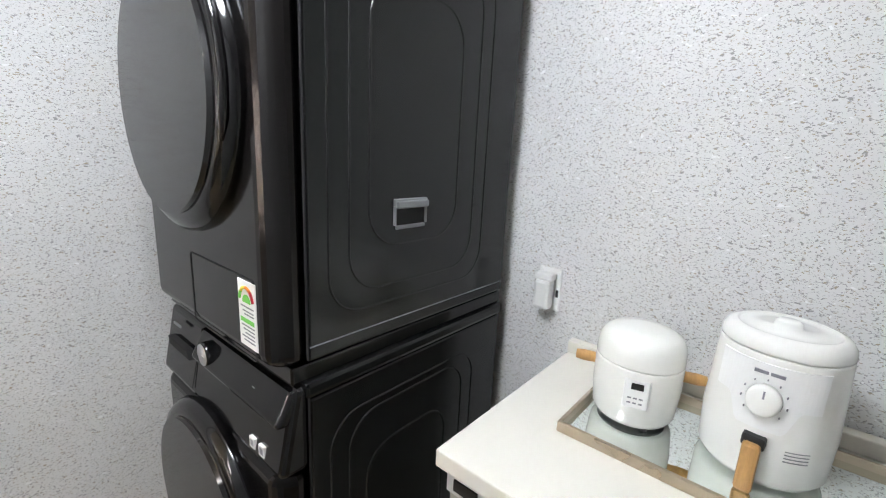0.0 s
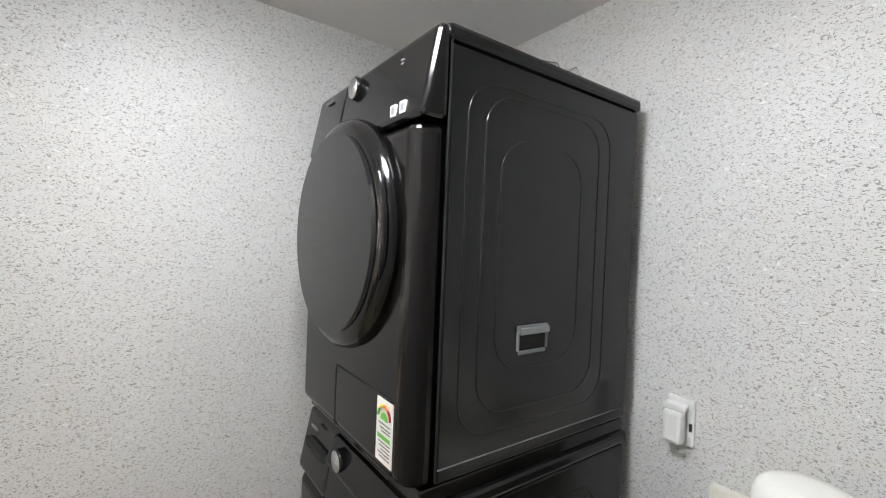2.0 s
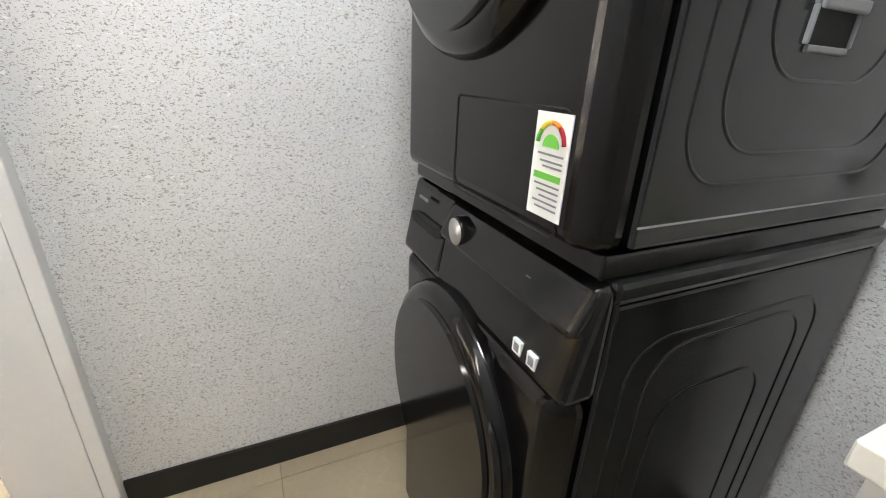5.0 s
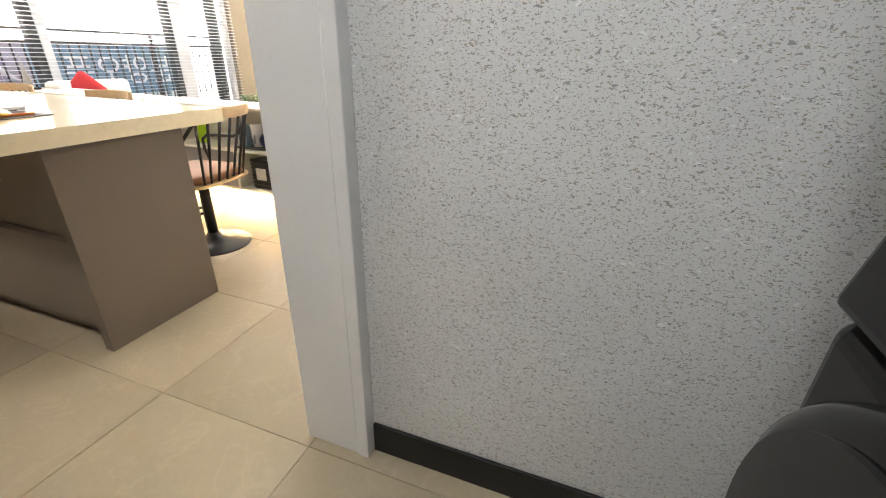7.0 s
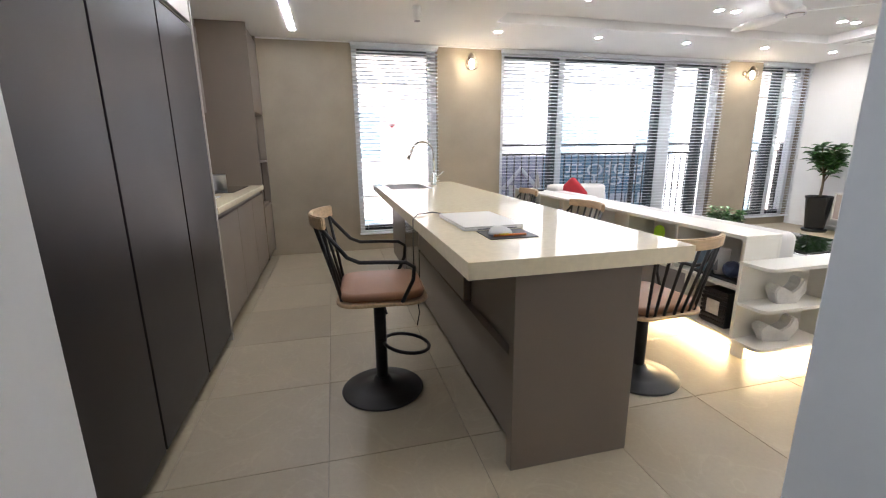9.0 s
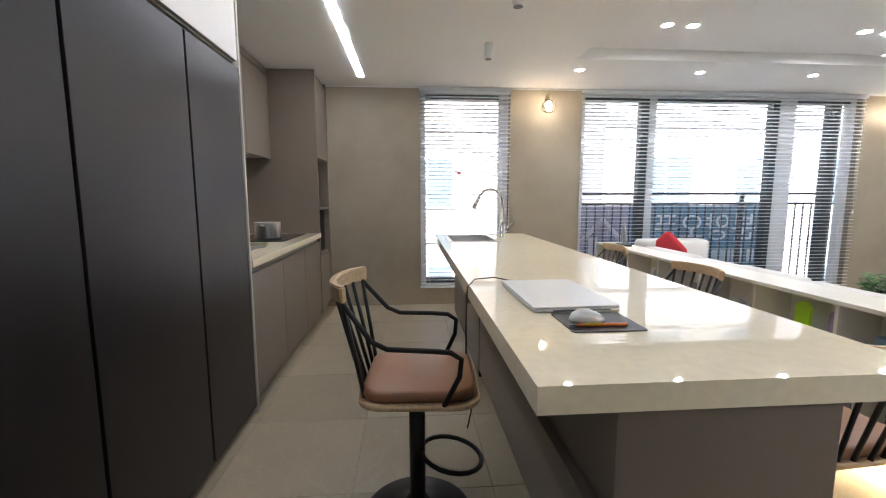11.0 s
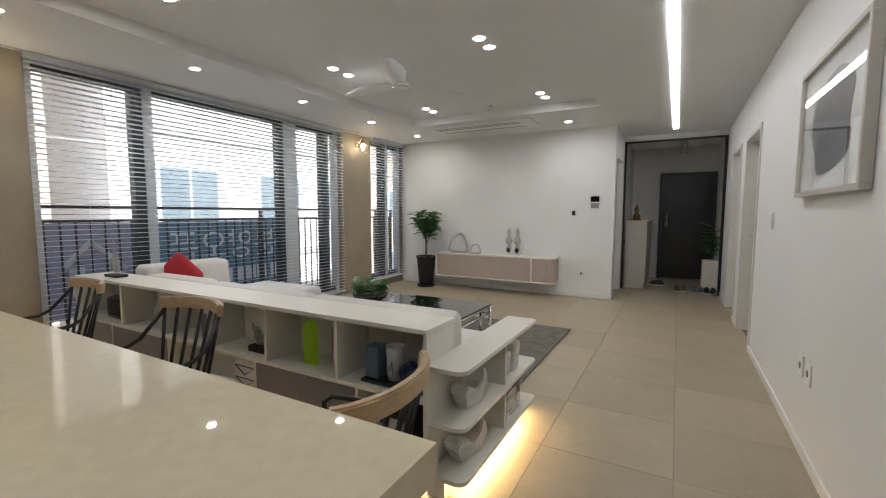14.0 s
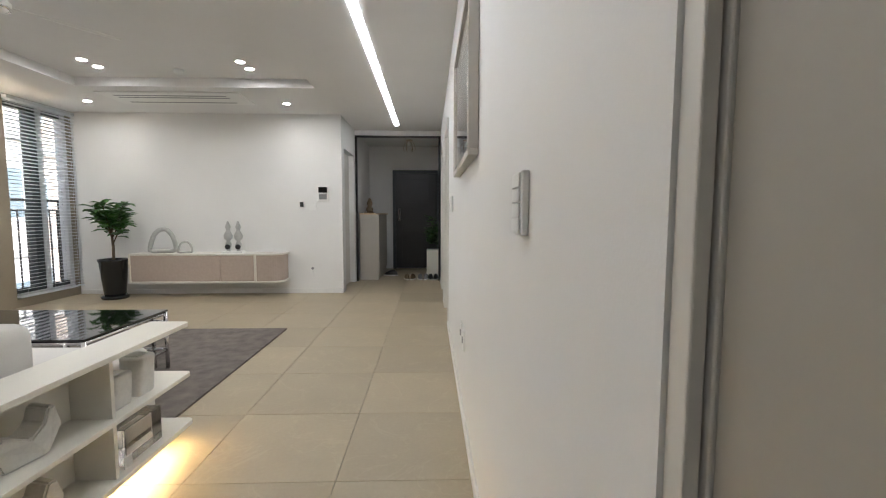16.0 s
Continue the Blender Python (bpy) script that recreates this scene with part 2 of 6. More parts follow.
M_SCONCE = glow("sconce_bulb_glow", (1.0, 0.8, 0.55), SCONCE)
M_LAUNDRY = glow("laundry_lamp_glow", (0.86, 0.94, 1.0), LAUNDRY_LAMP)
M_DOOR = mat("taupe_white_door", (0.62, 0.60, 0.555), 0.45, var=0.03)
M_LEAF_DOOR = mat("taupe_door_film", (0.35, 0.33, 0.285), 0.5, var=0.03, scale=2)
M_ENTDOOR = mat("dark_steel_door", (0.016, 0.016, 0.018), 0.35, var=0.1)

# ---- builders ----


def bx(bm, x0, x1, y0, y1, z0, z1, bev=0.0, seg=2):
    """A box, with rounded edges if bev is given."""
    r = bmesh.ops.create_cube(bm, size=1)
    vs = r["verts"]
    for v in vs:
        v.co = (x0 + (v.co.x + 0.5) * (x1 - x0), y0 + (v.co.y + 0.5) * (y1 - y0), z0 + (v.co.z + 0.5) * (z1 - z0))
    if bev:
        es = list({e for v in vs for e in v.link_edges})
        bmesh.ops.bevel(bm, geom=es, offset=bev, segments=seg, affect="EDGES", profile=0.5)
    return bm


def box(*a, bev=0.0, seg=2):
    return bx(bmesh.new(), *a, bev=bev, seg=seg)


def tube(bm, pts, r, n=10, closed=False):
    """A round bar along points."""
    pts = [Vector(p) for p in pts]
    rings, up = [], None
    N = len(pts)
    for i, p in enumerate(pts):
        a = pts[i - 1] if (i or closed) else p
        b = pts[(i + 1) % N] if (i < N - 1 or closed) else p
        d = (b - a).normalized()
        if up is None:
            up = d.orthogonal().normalized()
        up = (up - d * up.dot(d)).normalized()
        side = d.cross(up)
        rad = r[i] if isinstance(r, (list, tuple)) else r
        rings.append([bm.verts.new(p + rad * (math.cos(t) * up + math.sin(t) * side)) for t in (2 * math.pi * k / n for k in range(n))])
    for i in range(N if closed else N - 1):
        A, B = rings[i], rings[(i + 1) % N]
        for k in range(n):
            f = bm.faces.new((A[k], A[(k + 1) % n], B[(k + 1) % n], B[k]))
            f.smooth = True
    if not closed:
        bm.faces.new(rings[0][::-1])
        bm.faces.new(rings[-1])
    return bm


def bar(p0, p1, r, n=12):
    return tube(bmesh.new(), (p0, p1), r, n)


def lathe(profile, at=(0, 0, 0), axis="z", n=40):
    """A turned shape: (radius, height) pairs round an axis, closed at radius 0."""
    bm = bmesh.new()
    rings = []
    for rad, h in profile:
        ring = []
        for k in range(n):
            t = 2 * math.pi * k / n
            c, s = rad * math.cos(t), rad * math.sin(t)
            co = {"z": (c, s, h), "x": (h, c, s), "y": (c, h, s)}[axis]
            ring.append(bm.verts.new(Vector(co) + Vector(at)))
        rings.append(ring)
    for A, B in zip(rings, rings[1:]):
        for k in range(n):
            f = bm.faces.new((A[k], A[(k + 1) % n], B[(k + 1) % n], B[k]))
            f.smooth = True
    bm.faces.new(rings[0][::-1])
    bm.faces.new(rings[-1])
    bmesh.ops.remove_doubles(bm, verts=bm.verts, dist=1e-6)
    bmesh.ops.recalc_face_normals(bm, faces=bm.faces)
    return bm


def rrect(cx, cy, w, h, r, n=6):
    """The outline of a rounded rectangle in a plane."""
    out = []
    for sx, sy, a0 in ((1, 1, 0), (-1, 1, 90), (-1, -1, 180), (1, -1, 270)):
        for k in range(n + 1):
            a = radians(a0 + 90 * k / n)
            out.append((cx + sx * (w / 2 - r) + r * math.cos(a), cy + sy * (h / 2 - r) + r * math.sin(a)))
    return out


def slab(outline, lo, hi, axis="z", bev=0.0):
    """A plate with the given outline, from lo to hi along an axis."""
    bm = bmesh.new()

    def at(u, v, w):
        return {"z": (u, v, w), "x": (w, u, v), "y": (u, w, v)}[axis]
    a = [bm.verts.new(at(u, v, lo)) for u, v in outline]
    b = [bm.verts.new(at(u, v, hi)) for u, v in outline]
    n = len(a)
    fa, fb = bm.faces.new(a), bm.faces.new(b)
    for k in range(n):
        bm.faces.new((a[k], a[(k + 1) % n], b[(k + 1) % n], b[k]))
    bmesh.ops.recalc_face_normals(bm, faces=bm.faces)
    if bev:
        bmesh.ops.bevel(bm, geom=list(set(fa.edges) | set(fb.edges)), offset=bev, segments=2, affect="EDGES", profile=0.5)
    return bm


def part(name, bm, material, parent=None, label=""):
    me = bpy.data.meshes.new(name)
    bm.to_mesh(me)
    bm.free()
    me.materials.append(material)
    ob = new(name, me)
    if parent is not None:
        ob.parent = parent
    if label:
        ob["label"] = label
    return ob


def thing(name, label, category, group="", kind=""):
    """The Empty at a thing's base, under which its parts go."""
    return tagged(new(name), label, category, group, kind)


def solid(name, bm, material, label, category, group="", kind=""):
    return tagged(part(name, bm, material), label, category, group, kind)


def structure(name, bm, material, label="", category=""):
    return tagged(part(name, bm, material), label, category, kind="structure")


def share(ob, name, parent, at):
    """Another object on the same mesh, moved."""
    o = new(name, ob.data)
    o.parent = parent
    o.location = at
    return o


# ---- the large structure ----
CEIL, LCEIL, EW, WW, TVY = 2.39, 2.25, -0.763, -5.62, 7.72

floor_slab = structure("floor", box(-5.8, 1.2, -1.9, 10.6, -0.25, -0.006), M_GROUT, "beige porcelain tile floor with thin grey joints", "floor")

# walls of the living side
bm = bmesh.new()
for a in ((-0.9, 1.0, 0, 2.6), (1.985, 2.80, 0, 2.6), (6.16, 6.84, 0, 2.6), (7.71, 10.6, 0, 2.6)):
    bx(bm, WW - 0.2, WW, a[0], a[1], a[2], a[3])
bx(bm, WW - 0.2, WW, 1.0, 1.985, 0, 0.19)
bx(bm, WW - 0.2, WW, 6.84, 7.71, 0, 0.10)
bx(bm, WW - 0.2, WW, 2.80, 6.16, 0, 0.03)
bx(bm, WW - 0.2, WW, 1.0, 1.985, 2.38, 2.6)
bx(bm, WW - 0.2, WW, 2.80, 6.16, 2.38, 2.6)
bx(bm, WW - 0.2, WW, 6.84, 7.71, 2.38, 2.6)
structure("wall_west", bm, M_STUCCO, "taupe plastered window wall with three openings", "wall")
structure("wall_tv", box(WW, -2.12, TVY, TVY + 0.2, 0, 2.6), M_WHITE, "plain white papered wall", "wall")
bm = bmesh.new()
bx(bm, -2.32, -2.12, TVY + 0.2, 7.86, 0, 2.6)
bx(bm, -2.32, -2.12, 7.86, 8.66, 1.98, 2.6)
bx(bm, -2.32, -2.12, 8.66, 10.4, 0, 2.6)
bx(bm, -3.4, -3.2, TVY + 0.2, 8.9, 0, 2.6)
bx(bm, -3.2, -2.32, 8.7, 8.9, 0, 2.6)
structure("wall_hall", bm, M_WHITE, "white papered hall wall with a doorway", "wall")
bm = bmesh.new()
bx(bm, EW, EW + 0.16, 2.246, 5.90, 0, 2.6)
bx(bm, EW, EW + 0.16, 5.90, 6.78, 1.96, 2.6)
bx(bm, EW, EW + 0.16, 6.78, 7.15, 0, 2.6)
bx(bm, EW, EW + 0.16, 7.15, 8.0, 1.96, 2.6)
bx(bm, EW, EW + 0.16, 8.0, 10.4, 0, 2.6)
bx(bm, EW, EW + 0.20, 1.40, 2.246, 2.02, 2.6)
bx(bm, EW + 0.021, EW + 0.20, 1.28, 1.40, 0, 2.6)
bx(bm, EW, EW + 0.20, 0.495, 1.28, 2.05, 2.6)
bx(bm, EW, EW + 0.20, -0.9, 0.495, 0, 2.6)
structure("wall_east", bm, M_WHITE, "white papered wall along the hall with door openings", "wall")
structure("wall_kitchen", box(WW, EW, -0.9, -0.68, 0, 2.6), M_STUCCO, "taupe plastered wall behind the kitchen", "wall")
structure("wall_entrance", box(-2.32, EW + 0.2, 10.36, 10.56, 0, 2.6), M_WHITE, "white wall round the front door", "wall")

bm = bmesh.new()
CX0, CX1, CY0, CY1 = -4.60, -2.15, 2.33, 6.55
bx(bm, WW - 0.2, CX0, -0.9, 10.56, CEIL, 2.75)
bx(bm, CX1, EW + 0.2, -0.9, 10.56, CEIL, 2.75)
bx(bm, CX0, CX1, -0.9, CY0, CEIL, 2.75)
bx(bm, CX0, CX1, CY1, 10.56, CEIL, 2.75)
bx(bm, CX0, CX1, CY0, CY1, CEIL + 0.09, 2.75)
structure("ceiling", bm, M_CEIL, "white papered ceiling with a shallow raised tray", "ceiling")

# the laundry room
bm = bmesh.new()
bx(bm, EW + 0.2, 1.18, 1.291, 1.40, 0, 2.6)
structure("wall_laundry_north", bm, M_SPECK, "white wallpaper with grey flecks", "wall")
structure("wall_laundry_east", box(0.982, 1.18, -1.8, 1.291, 0, 2.6), M_SPECK, "white wallpaper with grey flecks", "wall")
structure("wall_laundry_south", box(EW + 0.2, 1.18, -2.0, -1.8, 0, 2.6), M_SPECK, "white wallpaper with grey flecks", "wall")
bm = bmesh.new()
bx(bm, EW + 0.2, EW + 0.21, -1.8, 0.455, 0, 2.6)
structure("wall_laundry_west", bm, M_SPECK, "white wallpaper with grey flecks", "wall")
# unseen wall, added only to keep daylight from leaking in
structure("wall_light_block", box(EW + 0.02, EW + 0.2, -2.0, -0.9, 0, 2.6), M_WHITE)
structure("ceiling_laundry", box(EW + 0.2, 1.18, -1.8, 1.291, LCEIL, 2.75), M_CEIL, "white laundry ceiling", "ceiling")
structure("baseboard_laundry_north", box(EW + 0.237, 0.982, 1.280, 1.291, 0, 0.105, bev=0.003), M_BLACKBASE, "black skirting along the flecked wall", "skirting")
structure("baseboard_laundry_east", box(0.970, 0.982, -1.8, 1.280, 0, 0.105, bev=0.003), M_BLACKBASE)

# doorway casings, reveals and closed doors
bm = bmesh.new()
bx(bm, EW + 0.022, EW + 0.196, 1.253, 1.28, 0, 2.05, bev=0.002)
bx(bm, EW + 0.022, EW + 0.196, 0.495, 0.529, 0, 2.05, bev=0.002)
bx(bm, EW + 0.022, EW + 0.196, 0.529, 1.253, 2.02, 2.05, bev=0.002)
structure("door_frame_laundry", bm, M_TRIM, "white painted door frame", "door frame")
bm = bmesh.new()
bx(bm, EW + 0.2, EW + 0.236, 1.247, 1.2905, 0, 2.06, bev=0.003)
bx(bm, EW + 0.2, EW + 0.236, 0.455, 0.546, 0, 2.06, bev=0.003)
bx(bm, EW + 0.2, EW + 0.236, 0.546, 1.247, 2.025, 2.06, bev=0.003)
structure("door_casing_laundry", bm, M_TRIM)
bm = bmesh.new()
bx(bm, EW + 0.004, EW + 0.017, 2.220, 2.2455, 0, 2.02, bev=0.002)
bx(bm, EW + 0.020, EW + 0.20, 2.216, 2.2455, 0, 2.02, bev=0.002)
bx(bm, EW + 0.006, EW + 0.20, 1.40, 1.43, 0, 2.02, bev=0.002)
bx(bm, EW + 0.006, EW + 0.20, 1.43, 2.214, 1.99, 2.02, bev=0.002)
structure("door_frame_side", bm, M_DOOR, "pale taupe door frame", "door frame")
structure("door_side", box(EW + 0.022, EW + 0.062, 1.435, 2.2148, 0.006, 1.985, bev=0.003), M_LEAF_DOOR, "closed pale taupe door", "door")
for k, (a, b) in enumerate(((5.90, 6.78), (7.15, 8.0))):
    bm = bmesh.new()
    bx(bm, EW - 0.012, EW + 0.17, a, a + 0.04, 0, 1.96, bev=0.003)
    bx(bm, EW - 0.012, EW + 0.17, b - 0.04, b, 0, 1.96, bev=0.003)
    bx(bm, EW - 0.012, EW + 0.17, a + 0.04, b - 0.04, 1.92, 1.96, bev=0.003)
    structure(f"door_frame_{k + 1}", bm, M_DOOR, "white door frame in the hall wall", "door frame")
    d = structure(f"door_{k + 1}", box(EW + 0.09, EW + 0.13, a + 0.042, b - 0.042, 0.006, 1.918, bev=0.003), M_DOOR, "closed white door", "door")
    part("door_handle", bar((EW + 0.06, b - 0.1, 0.98), (EW + 0.06, b - 0.22, 0.98), 0.008), M_CHROME, d)
d = structure("door_3", box(-2.24, -2.20, 7.87, 8.65, 0.006, 1.97, bev=0.003), M_DOOR, "closed white door", "door")

# skirting in the living side
bm = bmesh.new()
bx(bm, WW + 0.01, -2.12, TVY - 0.012, TVY, 0, 0.06, bev=0.003)
structure("baseboard_tv", bm, M_TRIM, "low white skirting", "skirting")
bm = bmesh.new()
for a, b in ((2.246, 5.90), (6.78, 7.15), (8.0, 8.78)):
    bx(bm, EW - 0.012, EW, a, b, 0, 0.06, bev=0.003)
structure("baseboard_east", bm, M_TRIM, "low white skirting", "skirting")
bm = bmesh.new()
bx(bm, WW, WW + 0.015, -0.05, 7.70, 2.372, CEIL)
structure("trim_window_wall", bm, M_TRIM, "thin white cornice", "trim")

# ---- windows, blinds and what lies outside ----


def window(name, y0, y1, z0, z1, bars, label):
    """A window set in the west wall; bars: (y0, y1, dark?)."""
    w = structure(name, box(WW - 0.16, WW - 0.06, y0, y0 + 0.06, z0, z1, bev=0.004), M_FRAME, label, "window")
    part("window_frame", box(WW - 0.16, WW - 0.06, y1 - 0.06, y1, z0, z1, bev=0.004), M_FRAME, w)
    part("window_frame", box(WW - 0.16, WW - 0.06, y0 + 0.06, y1 - 0.06, z1 - 0.05, z1, bev=0.004), M_FRAME, w)
    part("window_sill", box(WW - 0.16, WW - 0.005, y0 + 0.06, y1 - 0.06, z0, z0 + 0.04, bev=0.004), M_FRAME, w)
    edges = [y0 + 0.06]
    for a, b, dark in bars:
        part("mullion", box(WW - 0.15 - 0.02 * dark, WW - 0.07, a, b, z0 + 0.04, z1 - 0.05, bev=0.004), M_DKFRAME if dark else M_FRAME, w)
        edges += [a, b]
    edges.append(y1 - 0.06)
    for a, b in zip(edges[::2], edges[1::2]):
        if b - a > 0.05:
            p = part("pane", box(WW - 0.115, WW - 0.109, a, b, z0 + 0.04, z1 - 0.05), M_GLASS, w)
            p.visible_shadow = False
            part("sash_top", box(WW - 0.14, WW - 0.08, a, b, z1 - 0.10, z1 - 0.052, bev=0.003), M_DKFRAME, w)
            part("sash_bottom", box(WW - 0.14, WW - 0.08, a, b, z0 + 0.042, z0 + 0.10, bev=0.003), M_DKFRAME, w)
    return w


window("window_1", 1.0, 1.985, 0.19, 2.38, [(1.88, 1.925, 0)], "tall narrow white framed window beside the kitchen")
window("window_2", 2.80, 6.16, 0.03, 2.38, [(3.53, 3.62, 1), (3.625, 3.71, 0), (5.13, 5.21, 1), (5.215, 5.42, 0), (5.86, 5.99, 1)], "wide sliding balcony window with dark sashes")
window("window_3", 6.84, 7.71, 0.10, 2.38, [(7.2, 7.3, 1), (7.31, 7.38, 0)], "narrow white framed corner window")


def blind(y0, y1, zb, label):
    root = thing("venetian_blind", label, "blind", "venetian blinds")
    xc = WW + 0.035
    part("headrail", box(xc - 0.03, xc + 0.03, y0, y1, 2.335, 2.371, bev=0.004), M_SLAT, root)
    part("bottom_rail", box(xc - 0.025, xc + 0.025, y0, y1, zb, zb + 0.018, bev=0.004), M_SLAT, root)
    bm = bmesh.new()
    w, t = 0.023, radians(6)
    prof = [(-w, 0.0), (-w * 0.5, 0.0022), (0, 0.003), (w * 0.5, 0.0022), (w, 0.0)]
    rows = []
    for y in (y0 + 0.004, y1 - 0.004):
        rows.append([bm.verts.new((u * math.cos(t), y, v + u * math.sin(t))) for u, v in prof] + [bm.verts.new((u * math.cos(t), y, v - 0.0012 + u * math.sin(t))) for u, v in reversed(prof)])
    n = len(rows[0])
    for k in range(n):
        bm.faces.new((rows[0][k], rows[0][(k + 1) % n], rows[1][(k + 1) % n], rows[1][k]))
    for r in rows:
        bm.faces.new(r)
    bmesh.ops.recalc_face_normals(bm, faces=bm.faces)
    first = part("slat", bm, M_SLAT, root)
    zs = list(np.arange(zb + 0.045, 2.325, 0.0415))
    first.location = (xc, 0, zs[0])
    for z in zs[1:]:
        share(first, "slat", root, (xc, 0, z))
    for f in (0.1, 0.5, 0.9):
        y = y0 + f * (y1 - y0)
        part("ladder_cord", bar((xc + 0.024, y, zb), (xc + 0.024, y, 2.34), 0.0011, 6), M_SLAT, root)
    part("pull_cord", bar((xc + 0.033, y1 - 0.05, 1.05), (xc + 0.033, y1 - 0.05, 2.34), 0.0013, 6), M_SLAT, root)
    part("cord_grip", lathe([(0.0, 0), (0.008, 0.005), (0.006, 0.05), (0, 0.055)], (xc + 0.033, y1 - 0.05, 1.0), n=10), M_WHITEPL, root)


blind(0.99, 1.99, 0.20, "white venetian blind, slats open, over the kitchen window")
blind(2.79, 6.17, 0.06, "wide white venetian blind, slats open, over the balcony window")
blind(6.825, 7.715, 0.12, "white venetian blind, slats open, in the corner window")

structure("ground", box(-400, 400, -400, 400, -3.4, -3.2), M_ASPHALT, "grey asphalt street below", "ground")
structure("balcony_slab", box(-6.55, WW - 0.2, 0.6, 8.0, -0.2, -0.02), M_CONC, "concrete balcony ledge", "balcony")


def railing(y0, y1, label):
    root = thing("balcony_railing", label, "railing", "balcony railings")
    x = -6.22
    for z in (1.12, 1.25, 0.08):
        part("rail", box(x - 0.018, x + 0.018, y0, y1, z - 0.014, z + 0.014, bev=0.003), M_BLACK, root)
    first = None
    for y in np.arange(y0 + 0.06, y1, 0.115):
        if first is None:
            first = part("baluster", box(-0.007, 0.007, -0.007, 0.007, 0.09, 1.11), M_BLACK, root)
            first.location = (x, y, 0)
        else:
            share(first, "baluster", root, (x, y, 0))
    for y in np.linspace(y0 + 0.02, y1 - 0.02, 4):
        part("post", box(x - 0.02, x + 0.02, y - 0.02, y + 0.02, -0.02, 1.26, bev=0.003), M_BLACK, root)


part("window_sticker", slab([(1.395, 1.51), (1.485, 1.51), (1.44, 1.45)], WW - 0.105, WW - 0.1035, "x"), M_RED, bpy.data.objects["window_1"], "small red triangular rescue sticker")
railing(2.4, 6.7, "black metal balcony railing with thin balusters")
railing(6.8, 8.2, "black metal balcony railing with thin balusters")

ban = thing("banner", "blue-grey advertising banner hung outside the railing, seen from behind", "banner")
part("sheet", box(-6.30, -6.295, 3.76, 5.66, 0.2, 1.10), M_BANNER, ban)
part("sheet", box(-6.30, -6.295, 2.82, 3.755, 0.2, 1.10), M_BANGREY, ban, "mauve-grey banner sheet with a house mark")
tx = new("lettering", bpy.data.curves.new("lettering", "FONT"))
tx.data.body, tx.data.size, tx.data.extrude = "분양오픈", 0.40, 0.008
tx.data.materials.append(M_BANTXT)
tx.matrix_world = Matrix(((0, 0, -1, -6.2965), (-1, 0, 0, 5.56), (0, 1, 0, 0.66), (0, 0, 0, 1)))
tx.parent = ban
for k in range(7):
    part("small_writing", box(-6.291, -6.287, 5.45 - 0.17 * k - (0.05 if k % 3 else 0), 5.55 - 0.17 * k, 0.33, 0.5), M_BANTXT, ban)
bm = bmesh.new()
tube(bm, ((-6.29, 3.12, 0.62), (-6.29, 3.4, 0.92), (-6.29, 3.68, 0.62)), 0.035, 6)
bx(bm, -6.291, -6.287, 3.22, 3.34, 0.42, 0.68)
part("house_mark", bm, M_BANTXT, ban)


def building(name, x, y0, y1, h, m, label, step=2.6):
    root = thing(name, label, "building")
    part("wall", box(x - 8, x, y0, y1, -3.2, h), m, root)
    part("roof", box(x - 8.2, x + 0.2, y0 - 0.2, y1 + 0.2, h, h + 0.35, bev=0.03), M_CONC, root)
    part("band", box(x, x + 0.06, y0, y1, 2.95, 3.15), M_CONC, root)
    part("band", box(x, x + 0.06, y0, y1, -0.05, 0.15), M_CONC, root)
    y = y0 + 0.9
    while y + 1.5 < y1:
        for z in (-2.0, 0.9, 4.0):
            if z + 1.6 < h:
                w = part("window", box(x - 0.02, x + 0.05, y, y + 1.5, z, z + 1.4, bev=0.01), M_FRAME, root)
                for q in (0, 1):
                    part("pane", box(x + 0.051, x + 0.056, y + 0.07 + 0.7 * q, y + 0.72 + 0.7 * q, z + 0.08, z + 1.32), M_DKGL, w)
        y += step


M_DKGL = mat("far_window_glass", (0.16, 0.2, 0.22), 0.15, var=0.1)
building("apartment_building", -11.5, 5.8, 13.5, 9.0, M_FACADE, "cream rendered apartment block across the street")
building("apartment_building", -12.5, -9.0, 5.2, 8.0, M_BRICK, "tan brick apartment block across the street", 2.9)
building("apartment_building", -13.5, 14.0, 30.0, 10.0, M_BRICK, "tan brick apartment block further along the street", 3.1)

# ---- kitchen ----
KY = 0.01


def tall_cabinet(x0, x1):
    root = thing("tall_cabinet", "tall matt charcoal cupboard door in a flush wall of cupboards", "cabinet", "tall charcoal cupboards")
    # carcass in near-black: paints the shade seen through the door gaps
    part("body", box(x0 + 0.004, x1 - 0.004, -0.66, KY - 0.024, 0.06, 1.875), M_SEAM_SHADE, root)
    part("door", box(x0 + 0.0075, x1 - 0.0075, KY - 0.022, KY, 0.05, 1.87, bev=0.002), M_DARKCAB, root)
    part("plinth", box(x0 + 0.004, x1 - 0.004, -0.6, KY - 0.05, 0, 0.055), M_SEAM_SHADE, root)


XS = [-3.24, -2.71, -2.09, -1.475, -0.905]
for a, b in zip(XS, XS[1:]):
    tall_cabinet(a, b)
r = thing("overhead_cabinet", "pale beige cupboard row above the charcoal cupboards", "cabinet")
part("body", box(-3.24, -0.775, -0.66, KY - 0.024, 1.90, CEIL - 0.002), M_BEIGECAB, r)
for a, b in ((-3.235, -2.43), (-2.425, -1.62), (-1.615, -0.78)):
    part("door", box(a, b, KY - 0.022, KY - 0.001, 1.905, CEIL - 0.004, bev=0.002), M_BEIGECAB, r)
solid("filler_panel", box(-0.90, -0.775, -0.66, KY - 0.004, 0, 1.875, bev=0.002), M_DARKCAB, "narrow charcoal filler panel beside the cupboards", "panel")
